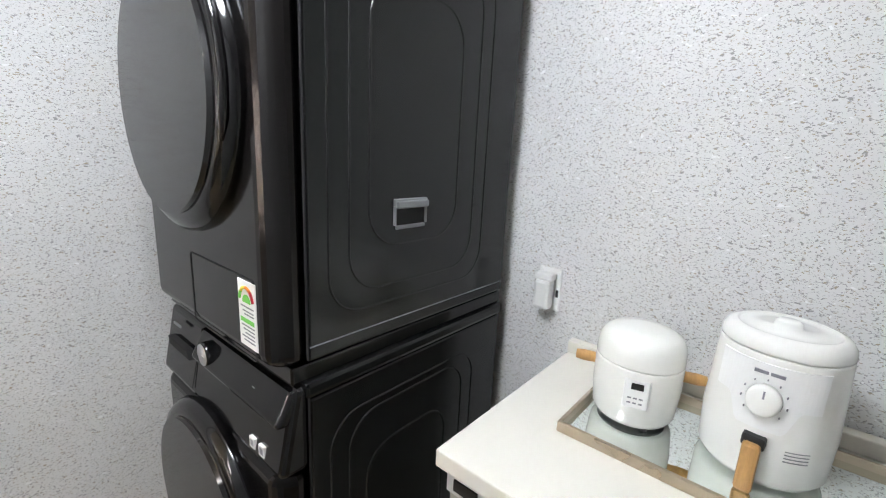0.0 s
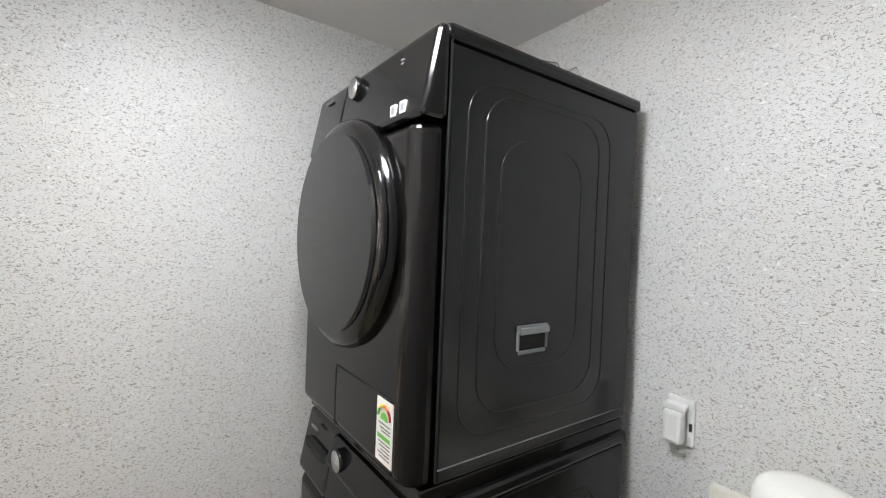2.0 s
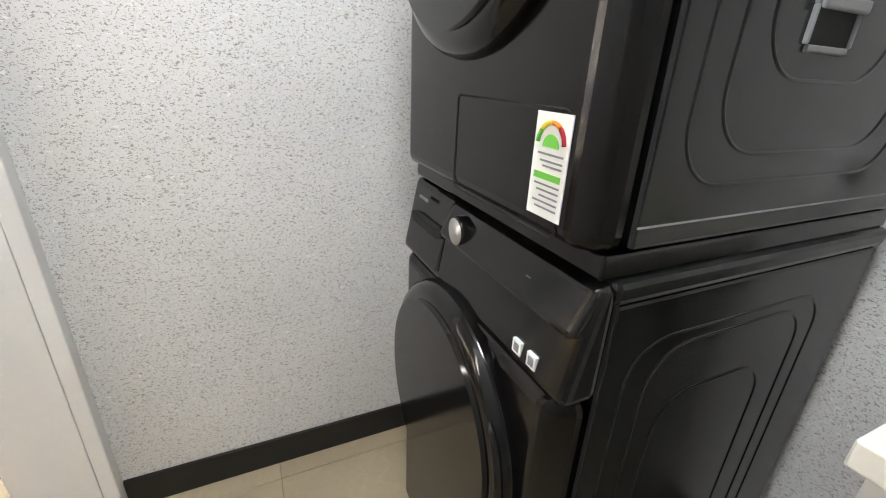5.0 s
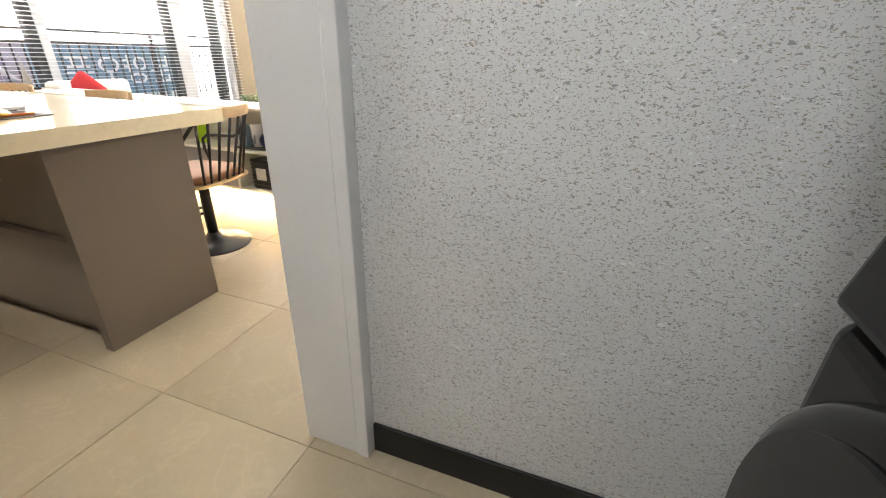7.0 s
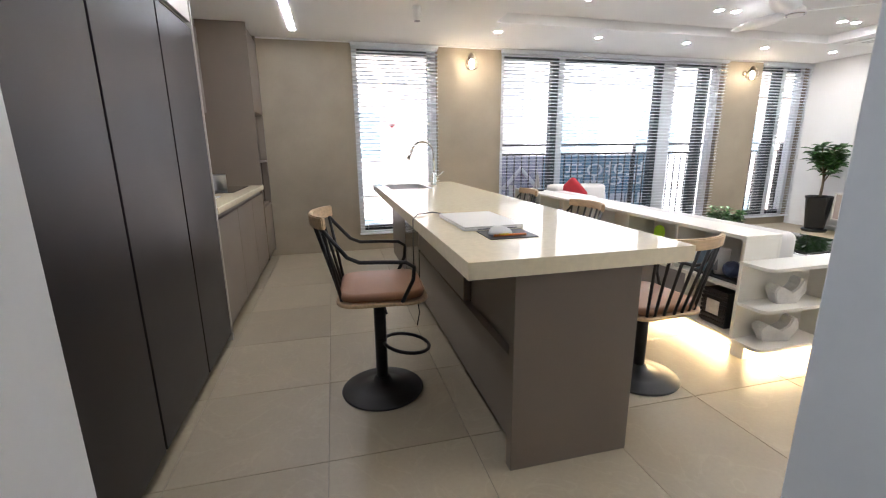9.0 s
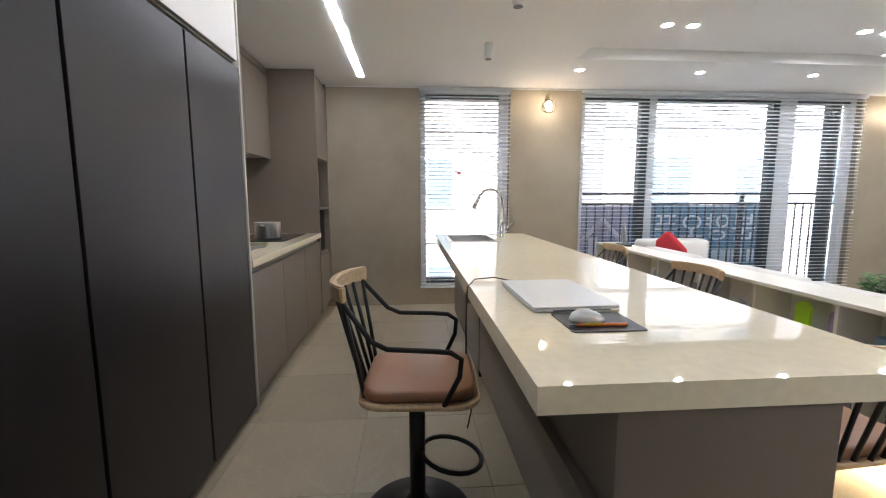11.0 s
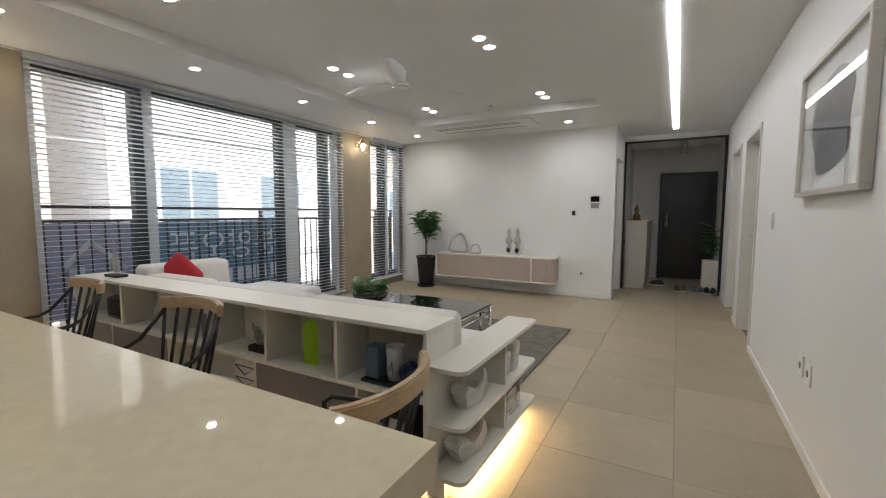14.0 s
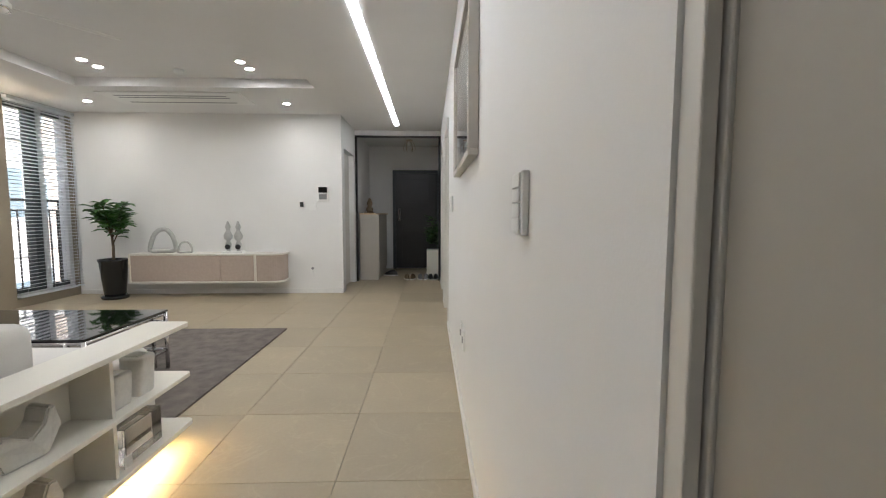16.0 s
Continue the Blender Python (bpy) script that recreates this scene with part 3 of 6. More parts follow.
solid("cupboard_gable", box(-3.262, -3.243, -0.67, KY + 0.004, 0, CEIL - 0.002, bev=0.002), M_BEIGECAB, "pale beige end panel of the cupboard wall", "panel")


def base_cabinet(x0, x1):
    root = thing("base_cabinet", "taupe kitchen base cupboard with a recessed grip under the worktop", "cabinet", "kitchen base cupboards")
    part("body", box(x0 + 0.002, x1 - 0.002, -0.66, KY - 0.03, 0.1, 0.815), M_TAUPE, root)
    part("door", box(x0 + 0.003, x1 - 0.003, KY - 0.028, KY - 0.006, 0.105, 0.79, bev=0.002), M_TAUPE, root)
    part("plinth", box(x0 + 0.002, x1 - 0.002, -0.6, KY - 0.06, 0, 0.098), M_TAUPE, root)


for k in range(3):
    base_cabinet(-3.265 - 0.6 * (k + 1), -3.265 - 0.6 * k)
solid("kitchen_worktop", box(-5.065, -3.264, -0.679, KY + 0.012, 0.828, 0.871, bev=0.003), M_QUARTZ, "polished cream quartz worktop on the base cupboards", "worktop")
solid("worktop_upstand", box(-5.065, -3.264, -0.679, -0.655, 0.8715, 0.946, bev=0.003), M_QUARTZ, "low cream quartz upstand at the wall", "upstand")
h = thing("induction_hob", "black glass induction hob set on the worktop", "hob")
part("glass", box(-4.95, -4.25, -0.56, -0.10, 0.8715, 0.878, bev=0.003), M_BGLASS, h)
part("frame", box(-4.96, -4.24, -0.57, -0.09, 0.8713, 0.874, bev=0.002), M_CHROME, h)
h = thing("saucepan", "stainless steel saucepan standing on the hob", "pan")
part("pot", lathe([(0, 0), (0.098, 0), (0.102, 0.006), (0.102, 0.125), (0.106, 0.13), (0.1, 0.13), (0.096, 0.012), (0, 0.01)], (-4.52, -0.30, 0.879)), M_STEEL, h)
part("handle", tube(bmesh.new(), ((-4.42, -0.30, 0.981), (-4.37, -0.28, 0.991), (-4.37, -0.32, 0.991), (-4.42, -0.30, 0.981)), 0.006, 8), M_STEEL, h)
part("handle", tube(bmesh.new(), ((-4.62, -0.30, 0.981), (-4.67, -0.28, 0.991), (-4.67, -0.32, 0.991), (-4.62, -0.30, 0.981)), 0.006, 8), M_STEEL, h)
solid("cooktop_vent", box(-3.95, -3.55, -0.5, -0.12, 0.8715, 0.878, bev=0.002), M_STEEL, "flat steel tray on the worktop", "tray")


def wall_cabinet(x0, x1):
    root = thing("wall_cabinet", "taupe wall cupboard above the hob", "cabinet", "kitchen wall cupboards")
    part("body", box(x0 + 0.002, x1 - 0.002, -0.679, -0.435, 1.585, CEIL - 0.06), M_TAUPE, root)
    part("door", box(x0 + 0.003, x1 - 0.003, -0.433, -0.412, 1.57, CEIL - 0.075, bev=0.002), M_TAUPE, root)
    part("cornice", box(x0 + 0.002, x1 - 0.002, -0.679, -0.42, CEIL - 0.06, CEIL - 0.002), M_TAUPE, root)


for k in range(3):
    wall_cabinet(-3.265 - 0.6 * (k + 1), -3.265 - 0.6 * k)
solid("range_hood", box(-4.9, -4.3, -0.67, -0.44, 1.565, 1.583, bev=0.004), M_STEEL, "slim steel extractor under the wall cupboards", "hood")

r = thing("oven_tower", "taupe tall unit with an open niche and a dark oven niche", "cabinet")
x0, x1 = -5.612, -5.069
part("side_panel", box(x1 - 0.02, x1, -0.679, KY, 0.08, CEIL - 0.002, bev=0.002), M_TAUPE, r)
part("side_panel", box(x0, x0 + 0.02, -0.679, KY, 0.08, CEIL - 0.002, bev=0.002), M_TAUPE, r)
part("back_panel", box(x0 + 0.02, x1 - 0.02, -0.679, -0.66, 0.08, CEIL - 0.002), M_TAUPE, r)
part("door", box(x0 + 0.022, x1 - 0.022, KY - 0.025, KY - 0.003, 1.59, CEIL - 0.06, bev=0.002), M_TAUPE, r)
part("upper_body", box(x0 + 0.02, x1 - 0.02, -0.659, KY - 0.027, 1.585, CEIL - 0.004), M_TAUPE, r)
part("shelf", box(x0 + 0.02, x1 - 0.02, -0.659, KY - 0.005, 1.09, 1.11, bev=0.002), M_TAUPE, r)
part("oven_recess", box(x0 + 0.021, x1 - 0.021, -0.655, KY - 0.06, 0.66, 1.088), M_GLOSS, r)
part("drawer", box(x0 + 0.022, x1 - 0.022, KY - 0.025, KY - 0.003, 0.105, 0.635, bev=0.002), M_TAUPE, r)
part("lower_body", box(x0 + 0.02, x1 - 0.02, -0.659, KY - 0.027, 0.1, 0.655), M_TAUPE, r)
part("plinth", box(x0, x1, -0.6, KY - 0.06, 0, 0.079), M_TAUPE, r)

# island
r = thing("kitchen_island", "taupe kitchen island with drawers and a solid end panel", "island")
part("end_panel", box(-1.735, -1.69, 1.305, 1.812, 0, 0.788, bev=0.002), M_TAUPE, r)
part("body", box(-4.98, -1.737, 1.37, 1.80, 0.09, 0.786), M_TAUPE, r)
part("plinth", box(-4.95, -1.737, 1.375, 1.77, 0, 0.089), M_TAUPE, r)
part("filler_panel", box(-2.322, -1.739, 1.35, 1.3695, 0.455, 0.786, bev=0.002), M_TAUPE, r)
part("drawer", box(-3.50, -2.325, 1.312, 1.352, 0.468, 0.742, bev=0.002), M_TAUPE, r)
part("drawer", box(-3.50, -1.739, 1.318, 1.352, 0.10, 0.450, bev=0.002), M_TAUPE, r)
# black strip painting the shade in the gap between the drawers
part("drawer_gap_shade", box(-3.50, -2.325, 1.356, 1.3695, 0.452, 0.466), M_SEAM_SHADE, r)
part("dishwasher_front", box(-4.14, -3.505, 1.315, 1.3695, 0.05, 0.78, bev=0.003), M_GLOSS, r, "black dishwasher front")
part("door", box(-4.97, -4.145, 1.312, 1.3695, 0.10, 0.745, bev=0.002), M_TAUPE, r)
bm = bmesh.new()
SX0, SX1, SY0, SY1 = -4.92, -4.32, 1.20, 1.62
for a in ((-5.07, SX0, 1.125, 2.01), (SX1, -1.66, 1.125, 2.01), (SX0, SX1, 1.125, SY0), (SX0, SX1, SY1, 2.01)):
    bx(bm, *a, 0.79, 0.85)
bmesh.ops.remove_doubles(bm, verts=bm.verts, dist=1e-5)
solid("island_worktop", bm, M_QUARTZ, "polished cream quartz island worktop with a thick edge", "worktop")
s = thing("kitchen_sink", "brushed steel sink sunk into the island worktop", "sink")
bm = bmesh.new()
for a in ((SX0, SX0 + 0.03, SY0, SY1), (SX1 - 0.03, SX1, SY0, SY1), (SX0 + 0.03, SX1 - 0.03, SY0, SY0 + 0.03), (SX0 + 0.03, SX1 - 0.03, SY1 - 0.03, SY1)):
    bx(bm, *a, 0.788, 0.853)
part("rim", bm, M_STEEL, s)
bm = bmesh.new()
bx(bm, SX0 + 0.03, SX1 - 0.03, SY0 + 0.03, SY1 - 0.03, 0.788, 0.795)
part("basin", bm, M_STEEL, s)
part("drain", lathe([(0, 0), (0.04, 0), (0.04, 0.004), (0, 0.005)], (-4.62, 1.41, 0.796), n=20), M_CHROME, s)
f = thing("kitchen_tap", "chrome gooseneck tap with a pull-out head", "tap")
fx, fy = -4.62, 1.70
part("base", lathe([(0, 0), (0.03, 0), (0.03, 0.008), (0.022, 0.014), (0.022, 0.12), (0.014, 0.13), (0, 0.13)], (fx, fy, 0.851), n=24), M_CHROME, f)
arc = [(fx, fy, 0.97), (fx, fy, 1.15)] + [(fx, fy - 0.11 + 0.11 * math.cos(a), 1.17 + 0.11 * math.sin(a)) for a in np.linspace(0.1, 2.75, 14)]
part("spout", tube(bmesh.new(), arc, 0.0115, 12), M_CHROME, f)
e = Vector(arc[-1])
part("spray_head", tube(bmesh.new(), (e, e + Vector((0, -0.03, -0.06)), e + Vector((0, -0.045, -0.1))), [0.013, 0.017, 0.02], 14), M_CHROME, f)
part("lever", tube(bmesh.new(), ((fx, fy + 0.02, 0.94), (fx, fy + 0.06, 0.955), (fx, fy + 0.1, 0.99)), 0.006, 8), M_CHROME, f)

# on the island
p = thing("laptop", "closed white laptop lying on the worktop", "laptop")
lm = pose(-2.395, 1.408, 0.8505, 0, 0, 1)
part("base", slab(rrect(0, 0, 0.44, 0.29, 0.012), 0.001, 0.010, bev=0.002), M_WHITEPL, p)
part("lid", slab(rrect(0, 0, 0.44, 0.29, 0.012), 0.0115, 0.019, bev=0.003), M_WHITEPL, p)
part("port_edge", box(0.2195, 0.2212, -0.08, 0.11, 0.003, 0.008), M_INK, p)
p.matrix_world = lm
solid("mouse_pad", slab(rrect(-2.065, 1.425, 0.19, 0.215, 0.012), 0.8505, 0.853, bev=0.0008), M_BLACK, "thin black mouse pad on the worktop", "mouse pad")
bm = bmesh.new()
bmesh.ops.create_uvsphere(bm, u_segments=28, v_segments=16, radius=1)
for v in bm.verts:
    v.co = (v.co.x * 0.032, v.co.y * 0.054, max(v.co.z, 0) * 0.034 * (1 - 0.25 * v.co.y))
for f_ in bm.faces:
    f_.smooth = True
mo = solid("computer_mouse", bm, M_WHITEPL, "white computer mouse on a black pad", "mouse")
mo.location = (-2.075, 1.40, 0.853)
p = thing("pen", "orange ballpoint pen lying on the mouse pad", "pen")
part("barrel", bar((-2.015, 1.345, 0.858), (-2.012, 1.49, 0.858), 0.0048, 10), M_ORANGE, p)
part("tip", tube(bmesh.new(), ((-2.0155, 1.322, 0.858), (-2.015, 1.345, 0.858)), [0.001, 0.0045], 10), M_INK, p)
part("clip", box(-2.009, -2.006, 1.37, 1.41, 0.861, 0.866), M_YELLOW, p)
bm = bmesh.new()
pts = [(-2.62, 1.33, 0.858), (-2.72, 1.25, 0.862), (-2.70, 1.16, 0.858), (-2.60, 1.115, 0.845), (-2.56, 1.105, 0.72), (-2.52, 1.10, 0.52), (-2.50, 1.12, 0.36), (-2.47, 1.10, 0.30)]
tube(bm, pts, 0.003, 6)
p = thing("charger_cable", "thin black charger cable hanging over the worktop's edge", "cable")
part("cable", bm, M_BLACK, p)
part("plug", box(-2.52, -2.48, 1.085, 1.115, 0.44, 0.50, bev=0.004), M_BLACK, p)

# ---- bar stools ----


def bar_stool(h, label):
    """Forward is +y; h is the height of the seat's underside."""
    root = thing("bar_stool", label, "stool", "bar stools round the island")
    part("base", lathe([(0, 0), (0.205, 0), (0.208, 0.006), (0.2, 0.012), (0.12, 0.026), (0.05, 0.045), (0.035, 0.075), (0, 0.075)], n=48), M_BLACK, root)
    part("pole", bar((0, 0, 0.06), (0, 0, h), 0.03, 20), M_BLACK, root)
    part("piston", bar((0, 0, h * 0.5), (0, 0, h), 0.021, 16), M_BLACK, root)
    ring = [(0.115 * math.sin(a), 0.13 - 0.115 * math.cos(a) + 0.0, h * 0.52 - 0.03 + 0.02 * math.cos(a)) for a in np.linspace(0, 2 * math.pi, 22)[:-1]]
    part("footrest", tube(bmesh.new(), ring, 0.009, 8, True), M_BLACK, root)
    part("lever", tube(bmesh.new(), ((0, 0, h - 0.02), (0.08, 0.02, h - 0.03), (0.14, 0.03, h - 0.06)), 0.005, 8), M_BLACK, root)
    part("bracket", box(-0.08, 0.08, -0.08, 0.08, h - 0.012, h, bev=0.003), M_BLACK, root)
    part("seat", slab(rrect(0, 0.015, 0.43, 0.42, 0.09), h, h + 0.018, bev=0.006), M_WOOD, root, "pale ash wood seat board")
    bm = slab(rrect(0, 0.015, 0.40, 0.39, 0.085, 10), h + 0.0185, h + 0.06, bev=0.016)
    for f_ in bm.faces:
        f_.smooth = True
    part("cushion", bm, M_LEATHER, root, "tan leather seat cushion")
    zt = h + 0.385

    def rail(s):
        return (0.23 * math.sin(s * 1.05), -0.285 + 0.10 * (1 - math.cos(s * 1.05)) * 1.4)
    bm = bmesh.new()
    rows = []
    for s in np.linspace(-1, 1, 17):
        x, y = rail(s)
        n = Vector((math.sin(s * 0.9), -math.cos(s * 0.9), 0))
        c = Vector((x, y, 0))
        lo, hi, th = zt - 0.028, zt + 0.026, 0.012
        rows.append([bm.verts.new(q) for q in (c - n * th + Vector((0, 0, lo)), c + n * th + Vector((0, 0, lo)), c + n * th * 1.3 + Vector((0, 0, hi)), c - n * th * 0.7 + Vector((0, 0, hi)))])
    for A, B in zip(rows, rows[1:]):
        for k in range(4):
            bm.faces.new((A[k], A[(k + 1) % 4], B[(k + 1) % 4], B[k]))
    bm.faces.new(rows[0][::-1])
    bm.faces.new(rows[-1])
    bmesh.ops.recalc_face_normals(bm, faces=bm.faces)
    bmesh.ops.bevel(bm, geom=[e for e in bm.edges if e.calc_face_angle(0) > 0.8], offset=0.005, segments=2, affect="EDGES")
    part("top_rail", bm, M_WOOD, root, "curved pale ash top rail")
    for s in np.linspace(-0.86, 0.86, 7):
        x, y = rail(s)
        part("spindle", bar((x * 0.80, -0.185 + 0.02 * abs(s), h + 0.015), (x, y + 0.004, zt - 0.02), 0.0075, 10), M_BLACK, root)
    for sg in (-1, 1):
        x, y = rail(0.9)
        a = [(sg * x * 0.98, y, zt - 0.03), (sg * 0.212, -0.13, h + 0.235), (sg * 0.216, -0.08, h + 0.212), (sg * 0.222, 0.05, h + 0.208), (sg * 0.222, 0.12, h + 0.203), (sg * 0.22, 0.155, h + 0.18), (sg * 0.215, 0.15, h + 0.12), (sg * 0.205, 0.10, h + 0.015)]
        part("armrest", tube(bmesh.new(), a, 0.009, 10), M_BLACK, root)
    return root


s1 = bar_stool(0.525, "bar stool raised high with tan leather seat, black spindle back")
s1.matrix_world = pose(-2.405, 0.90, 0, 0, 0, -4)
s2 = bar_stool(0.405, "lowered bar stool with tan leather seat and black spindle back")
s2.matrix_world = pose(-2.17, 2.25, 0, 0, 0, 94)
copy_thing(s2, pose(-3.20, 2.32, 0, 0, 0, 184))
copy_thing(s2, pose(-4.27, 2.34, 0, 0, 0, 178))

# ---- low bookshelf between kitchen and sofa ----
r = thing("low_bookshelf", "long white low bookshelf with open cubes, half full, lit from below", "bookshelf")
BX0, BX1, BY0, BY1 = -5.45, -2.245, 2.95, 3.21
part("top", box(BX0, BX1, BY0, BY1, 0.69, 0.712, bev=0.002), M_LACQ, r)
part("back_panel", box(BX0, BX1, BY1 - 0.018, BY1, 0.1, 0.689), M_LACQ, r)
part("middle_shelf", box(BX0 + 0.02, BX1 - 0.02, BY0 + 0.003, BY1 - 0.019, 0.385, 0.405, bev=0.001), M_LACQ, r)
part("bottom", box(BX0, BX1, BY0, BY1 - 0.019, 0.085, 0.105, bev=0.002), M_LACQ, r)
for x in (BX0, BX1 - 0.02):
    part("side_panel", box(x, x + 0.02, BY0 + 0.001, BY1 - 0.019, 0.105, 0.69, bev=0.001), M_LACQ, r)
for x in (-2.755, -3.255, -3.755, -4.265, -4.765):
    part("divider", box(x - 0.009, x + 0.009, BY0 + 0.004, BY1 - 0.019, 0.405, 0.69), M_LACQ, r)
for x in (-2.63, -3.35, -4.19, -4.91):
    part("divider", box(x - 0.009, x + 0.009, BY0 + 0.004, BY1 - 0.019, 0.105, 0.385), M_LACQ, r)
for a, b in ((-3.34, -2.64), (-4.90, -4.20)):
    part("drawer_front", box(a + 0.003, b - 0.003, BY0 + 0.004, BY0 + 0.022, 0.108, 0.382, bev=0.001), M_GREYPANEL, r, "grey drop-down front")
part("plinth", box(BX0 + 0.05, BX1 - 0.02, BY0 + 0.09, BY1, 0, 0.084), M_LACQ, r)
part("light_strip", box(BX0 + 0.06, BX1 - 0.03, BY0 + 0.07, BY0 + 0.082, 0.070, 0.083), M_LED, r, "warm glowing light strip")

r = thing("end_shelf", "white end shelf unit with rounded boards, lit from below", "shelf")
EX0, EX1, EY0, EY1 = -2.243, -2.06, 2.93, 3.92


def board(z0, z1):
    o = [(EX0, EY0)] + [(EX1 - 0.05 + 0.05 * math.sin(a), EY0 + 0.05 - 0.05 * math.cos(a)) for a in np.linspace(0, math.pi / 2, 7)] + [(EX1 - 0.03 + 0.03 * math.cos(a), EY1 - 0.03 + 0.03 * math.sin(a)) for a in np.linspace(0, math.pi / 2, 5)] + [(EX0, EY1)]
    return slab(o, z0, z1, bev=0.002)


part("top", board(0.55, 0.57), M_LACQ, r)
part("shelf", board(0.315, 0.333), M_LACQ, r)
part("bottom", board(0.085, 0.105), M_LACQ, r)
part("back_panel", box(EX0, EX0 + 0.016, EY0 + 0.001, EY1 - 0.35, 0.105, 0.55), M_LACQ, r)
part("divider", box(EX0 + 0.017, EX1 - 0.02, 3.44, 3.456, 0.105, 0.315), M_LACQ, r)
part("divider", box(EX0 + 0.017, EX1 - 0.02, 3.44, 3.456, 0.333, 0.55), M_LACQ, r)
part("plinth", box(EX0, EX1 - 0.10, EY0 + 0.02, EY1 - 0.08, 0, 0.084), M_LACQ, r)
part("light_strip", box(EX1 - 0.075, EX1 - 0.062, EY0 + 0.05, EY1 - 0.06, 0.070, 0.083), M_LED, r, "warm glowing light strip")

# things on the shelves


def wavy_vase(x, y, z, w, h, turn):
    """A flat white vessel whose rim dips to one side."""
    bm = bmesh.new()
    out = [(-w, h * 0.62), (-w * 1.05, h * 0.5), (-w * 0.7, 0.0), (w * 0.7, 0.0), (w * 1.05, h * 0.55), (w * 0.85, h), (w * 0.6, h * 1.0), (w * 0.45, h * 0.7), (w * 0.05, h * 0.5), (-w * 0.3, h * 0.62), (-w * 0.75, h * 0.75)]
    a = [bm.verts.new((u, -0.042 * (1 - 0.35 * (v < 0.01)), v)) for u, v in out]
    b = [bm.verts.new((u, 0.042 * (1 - 0.35 * (v < 0.01)), v)) for u, v in out]
    bm.faces.new(a)
    bm.faces.new(b)
    n = len(a)
    for k in range(n):
        bm.faces.new((a[k], a[(k + 1) % n], b[(k + 1) % n], b[k]))
    bmesh.ops.recalc_face_normals(bm, faces=bm.faces)
    bmesh.ops.bevel(bm, geom=list(bm.edges), offset=0.006, segments=2, affect="EDGES")
    o = solid("ceramic_vessel", bm, M_STONEW, "white boat-shaped ceramic vessel on the end shelf", "vase", "white shelf ceramics")
    o.matrix_world = pose(x, y, z, 0, 0, turn)


wavy_vase(-2.15, 3.17, 0.3335, 0.09, 0.15, 80)
wavy_vase(-2.15, 3.14, 0.1055, 0.105, 0.15, 76)
for x, y, hh in ((-2.15, 3.54, 0.13), (-2.145, 3.67, 0.16)):
    bm = slab(rrect(0, 0, 0.085, 0.10, 0.02), 0, hh, bev=0.008)
    for v in bm.verts:
        v.co.x *= 1 + 0.25 * (v.co.z / hh) * (v.co.x > 0)
    bx(bm, -0.025, 0.03, -0.03, 0.03, hh, hh + 0.004)
    o = solid("bag_vase", bm, M_STONEW, "small white crumpled-bag vase on the end shelf", "vase", "white shelf ceramics")
    o.location = (x, y, 0.3335)
g = thing("glass_box", "clear glass box ornament on the end shelf", "ornament")
part("case", box(-2.20, -2.10, 3.52, 3.74, 0.1055, 0.25, bev=0.004), M_LAMPGLASS, g)
part("card", box(-2.095, -2.09, 3.50, 3.54, 0.106, 0.15), M_PAPER, g)

Z1 = 0.4055
t_ = thing("ornament_tray", "black tray holding canisters on the bookshelf", "tray")
part("plate", slab(rrect(-2.46, 3.06, 0.36, 0.14, 0.01), Z1, Z1 + 0.012, bev=0.003), M_BLACK, t_)
solid("canister", slab(rrect(-2.595, 3.06, 0.075, 0.075, 0.008), Z1 + 0.0125, Z1 + 0.165, bev=0.004), M_BLUEBOX, "blue-grey square canister on a black tray", "canister")
c_ = thing("ceramic_cup", "tall white cup with a dark triangle", "cup")
part("body", lathe([(0, 0), (0.034, 0), (0.045, 0.16), (0.042, 0.16), (0.031, 0.006), (0, 0.006)], (-2.49, 3.07, Z1 + 0.0125), n=28), M_STONEW, c_)
part("triangle", slab([(-2.51, Z1 + 0.04), (-2.475, Z1 + 0.04), (-2.48, Z1 + 0.11)], 3.025, 3.03, "y"), M_GREYPL, c_)
bm = bmesh.new()
bmesh.ops.create_icosphere(bm, subdivisions=2, radius=0.055)
o = solid("faceted_vase", bm, M_NAVY, "navy faceted round vase on tray", "vase")
o.location = (-2.39, 3.05, Z1 + 0.066)
bm = bmesh.new()
bmesh.ops.create_cone(bm, cap_ends=True, segments=4, radius1=0.055, radius2=0.002, depth=0.11)
o = solid("pyramid_ornament", bm, M_BLUEBOX, "pale blue pyramid ornament", "ornament")
o.location = (-2.31, 3.07, Z1 + 0.068)
arch = [(-0.045, 0), (0.045, 0), (0.045, 0.19)] + [(0.045 * math.cos(a), 0.19 + 0.045 * math.sin(a)) for a in np.linspace(0.2, math.pi - 0.2, 8)] + [(-0.045, 0.19)]
o = solid("acrylic_arch", slab(arch, -0.01, 0.01, "y", 0.002), M_LIME, "lime translucent acrylic arch", "ornament")
o.location = (-3.02, 3.05, Z1)
solid("acrylic_plaque", slab(rrect(-2.88, Z1 + 0.105, 0.085, 0.21, 0.03), 3.10, 3.11, "y", 0.002), M_PURPLE, "lilac acrylic arch panel", "ornament")
solid("acrylic_plaque", box(-2.845, -2.79, 3.06, 3.07, Z1, Z1 + 0.13, bev=0.004), M_PURPLE, "small lilac acrylic panel", "ornament")
w_ = thing("driftwood_ornament", "gnarled silver branch on a black base", "ornament")
part("base", box(-3.49, -3.36, 3.02, 3.11, Z1, Z1 + 0.035, bev=0.003), M_BLACK, w_)
rnd = random.Random(4)
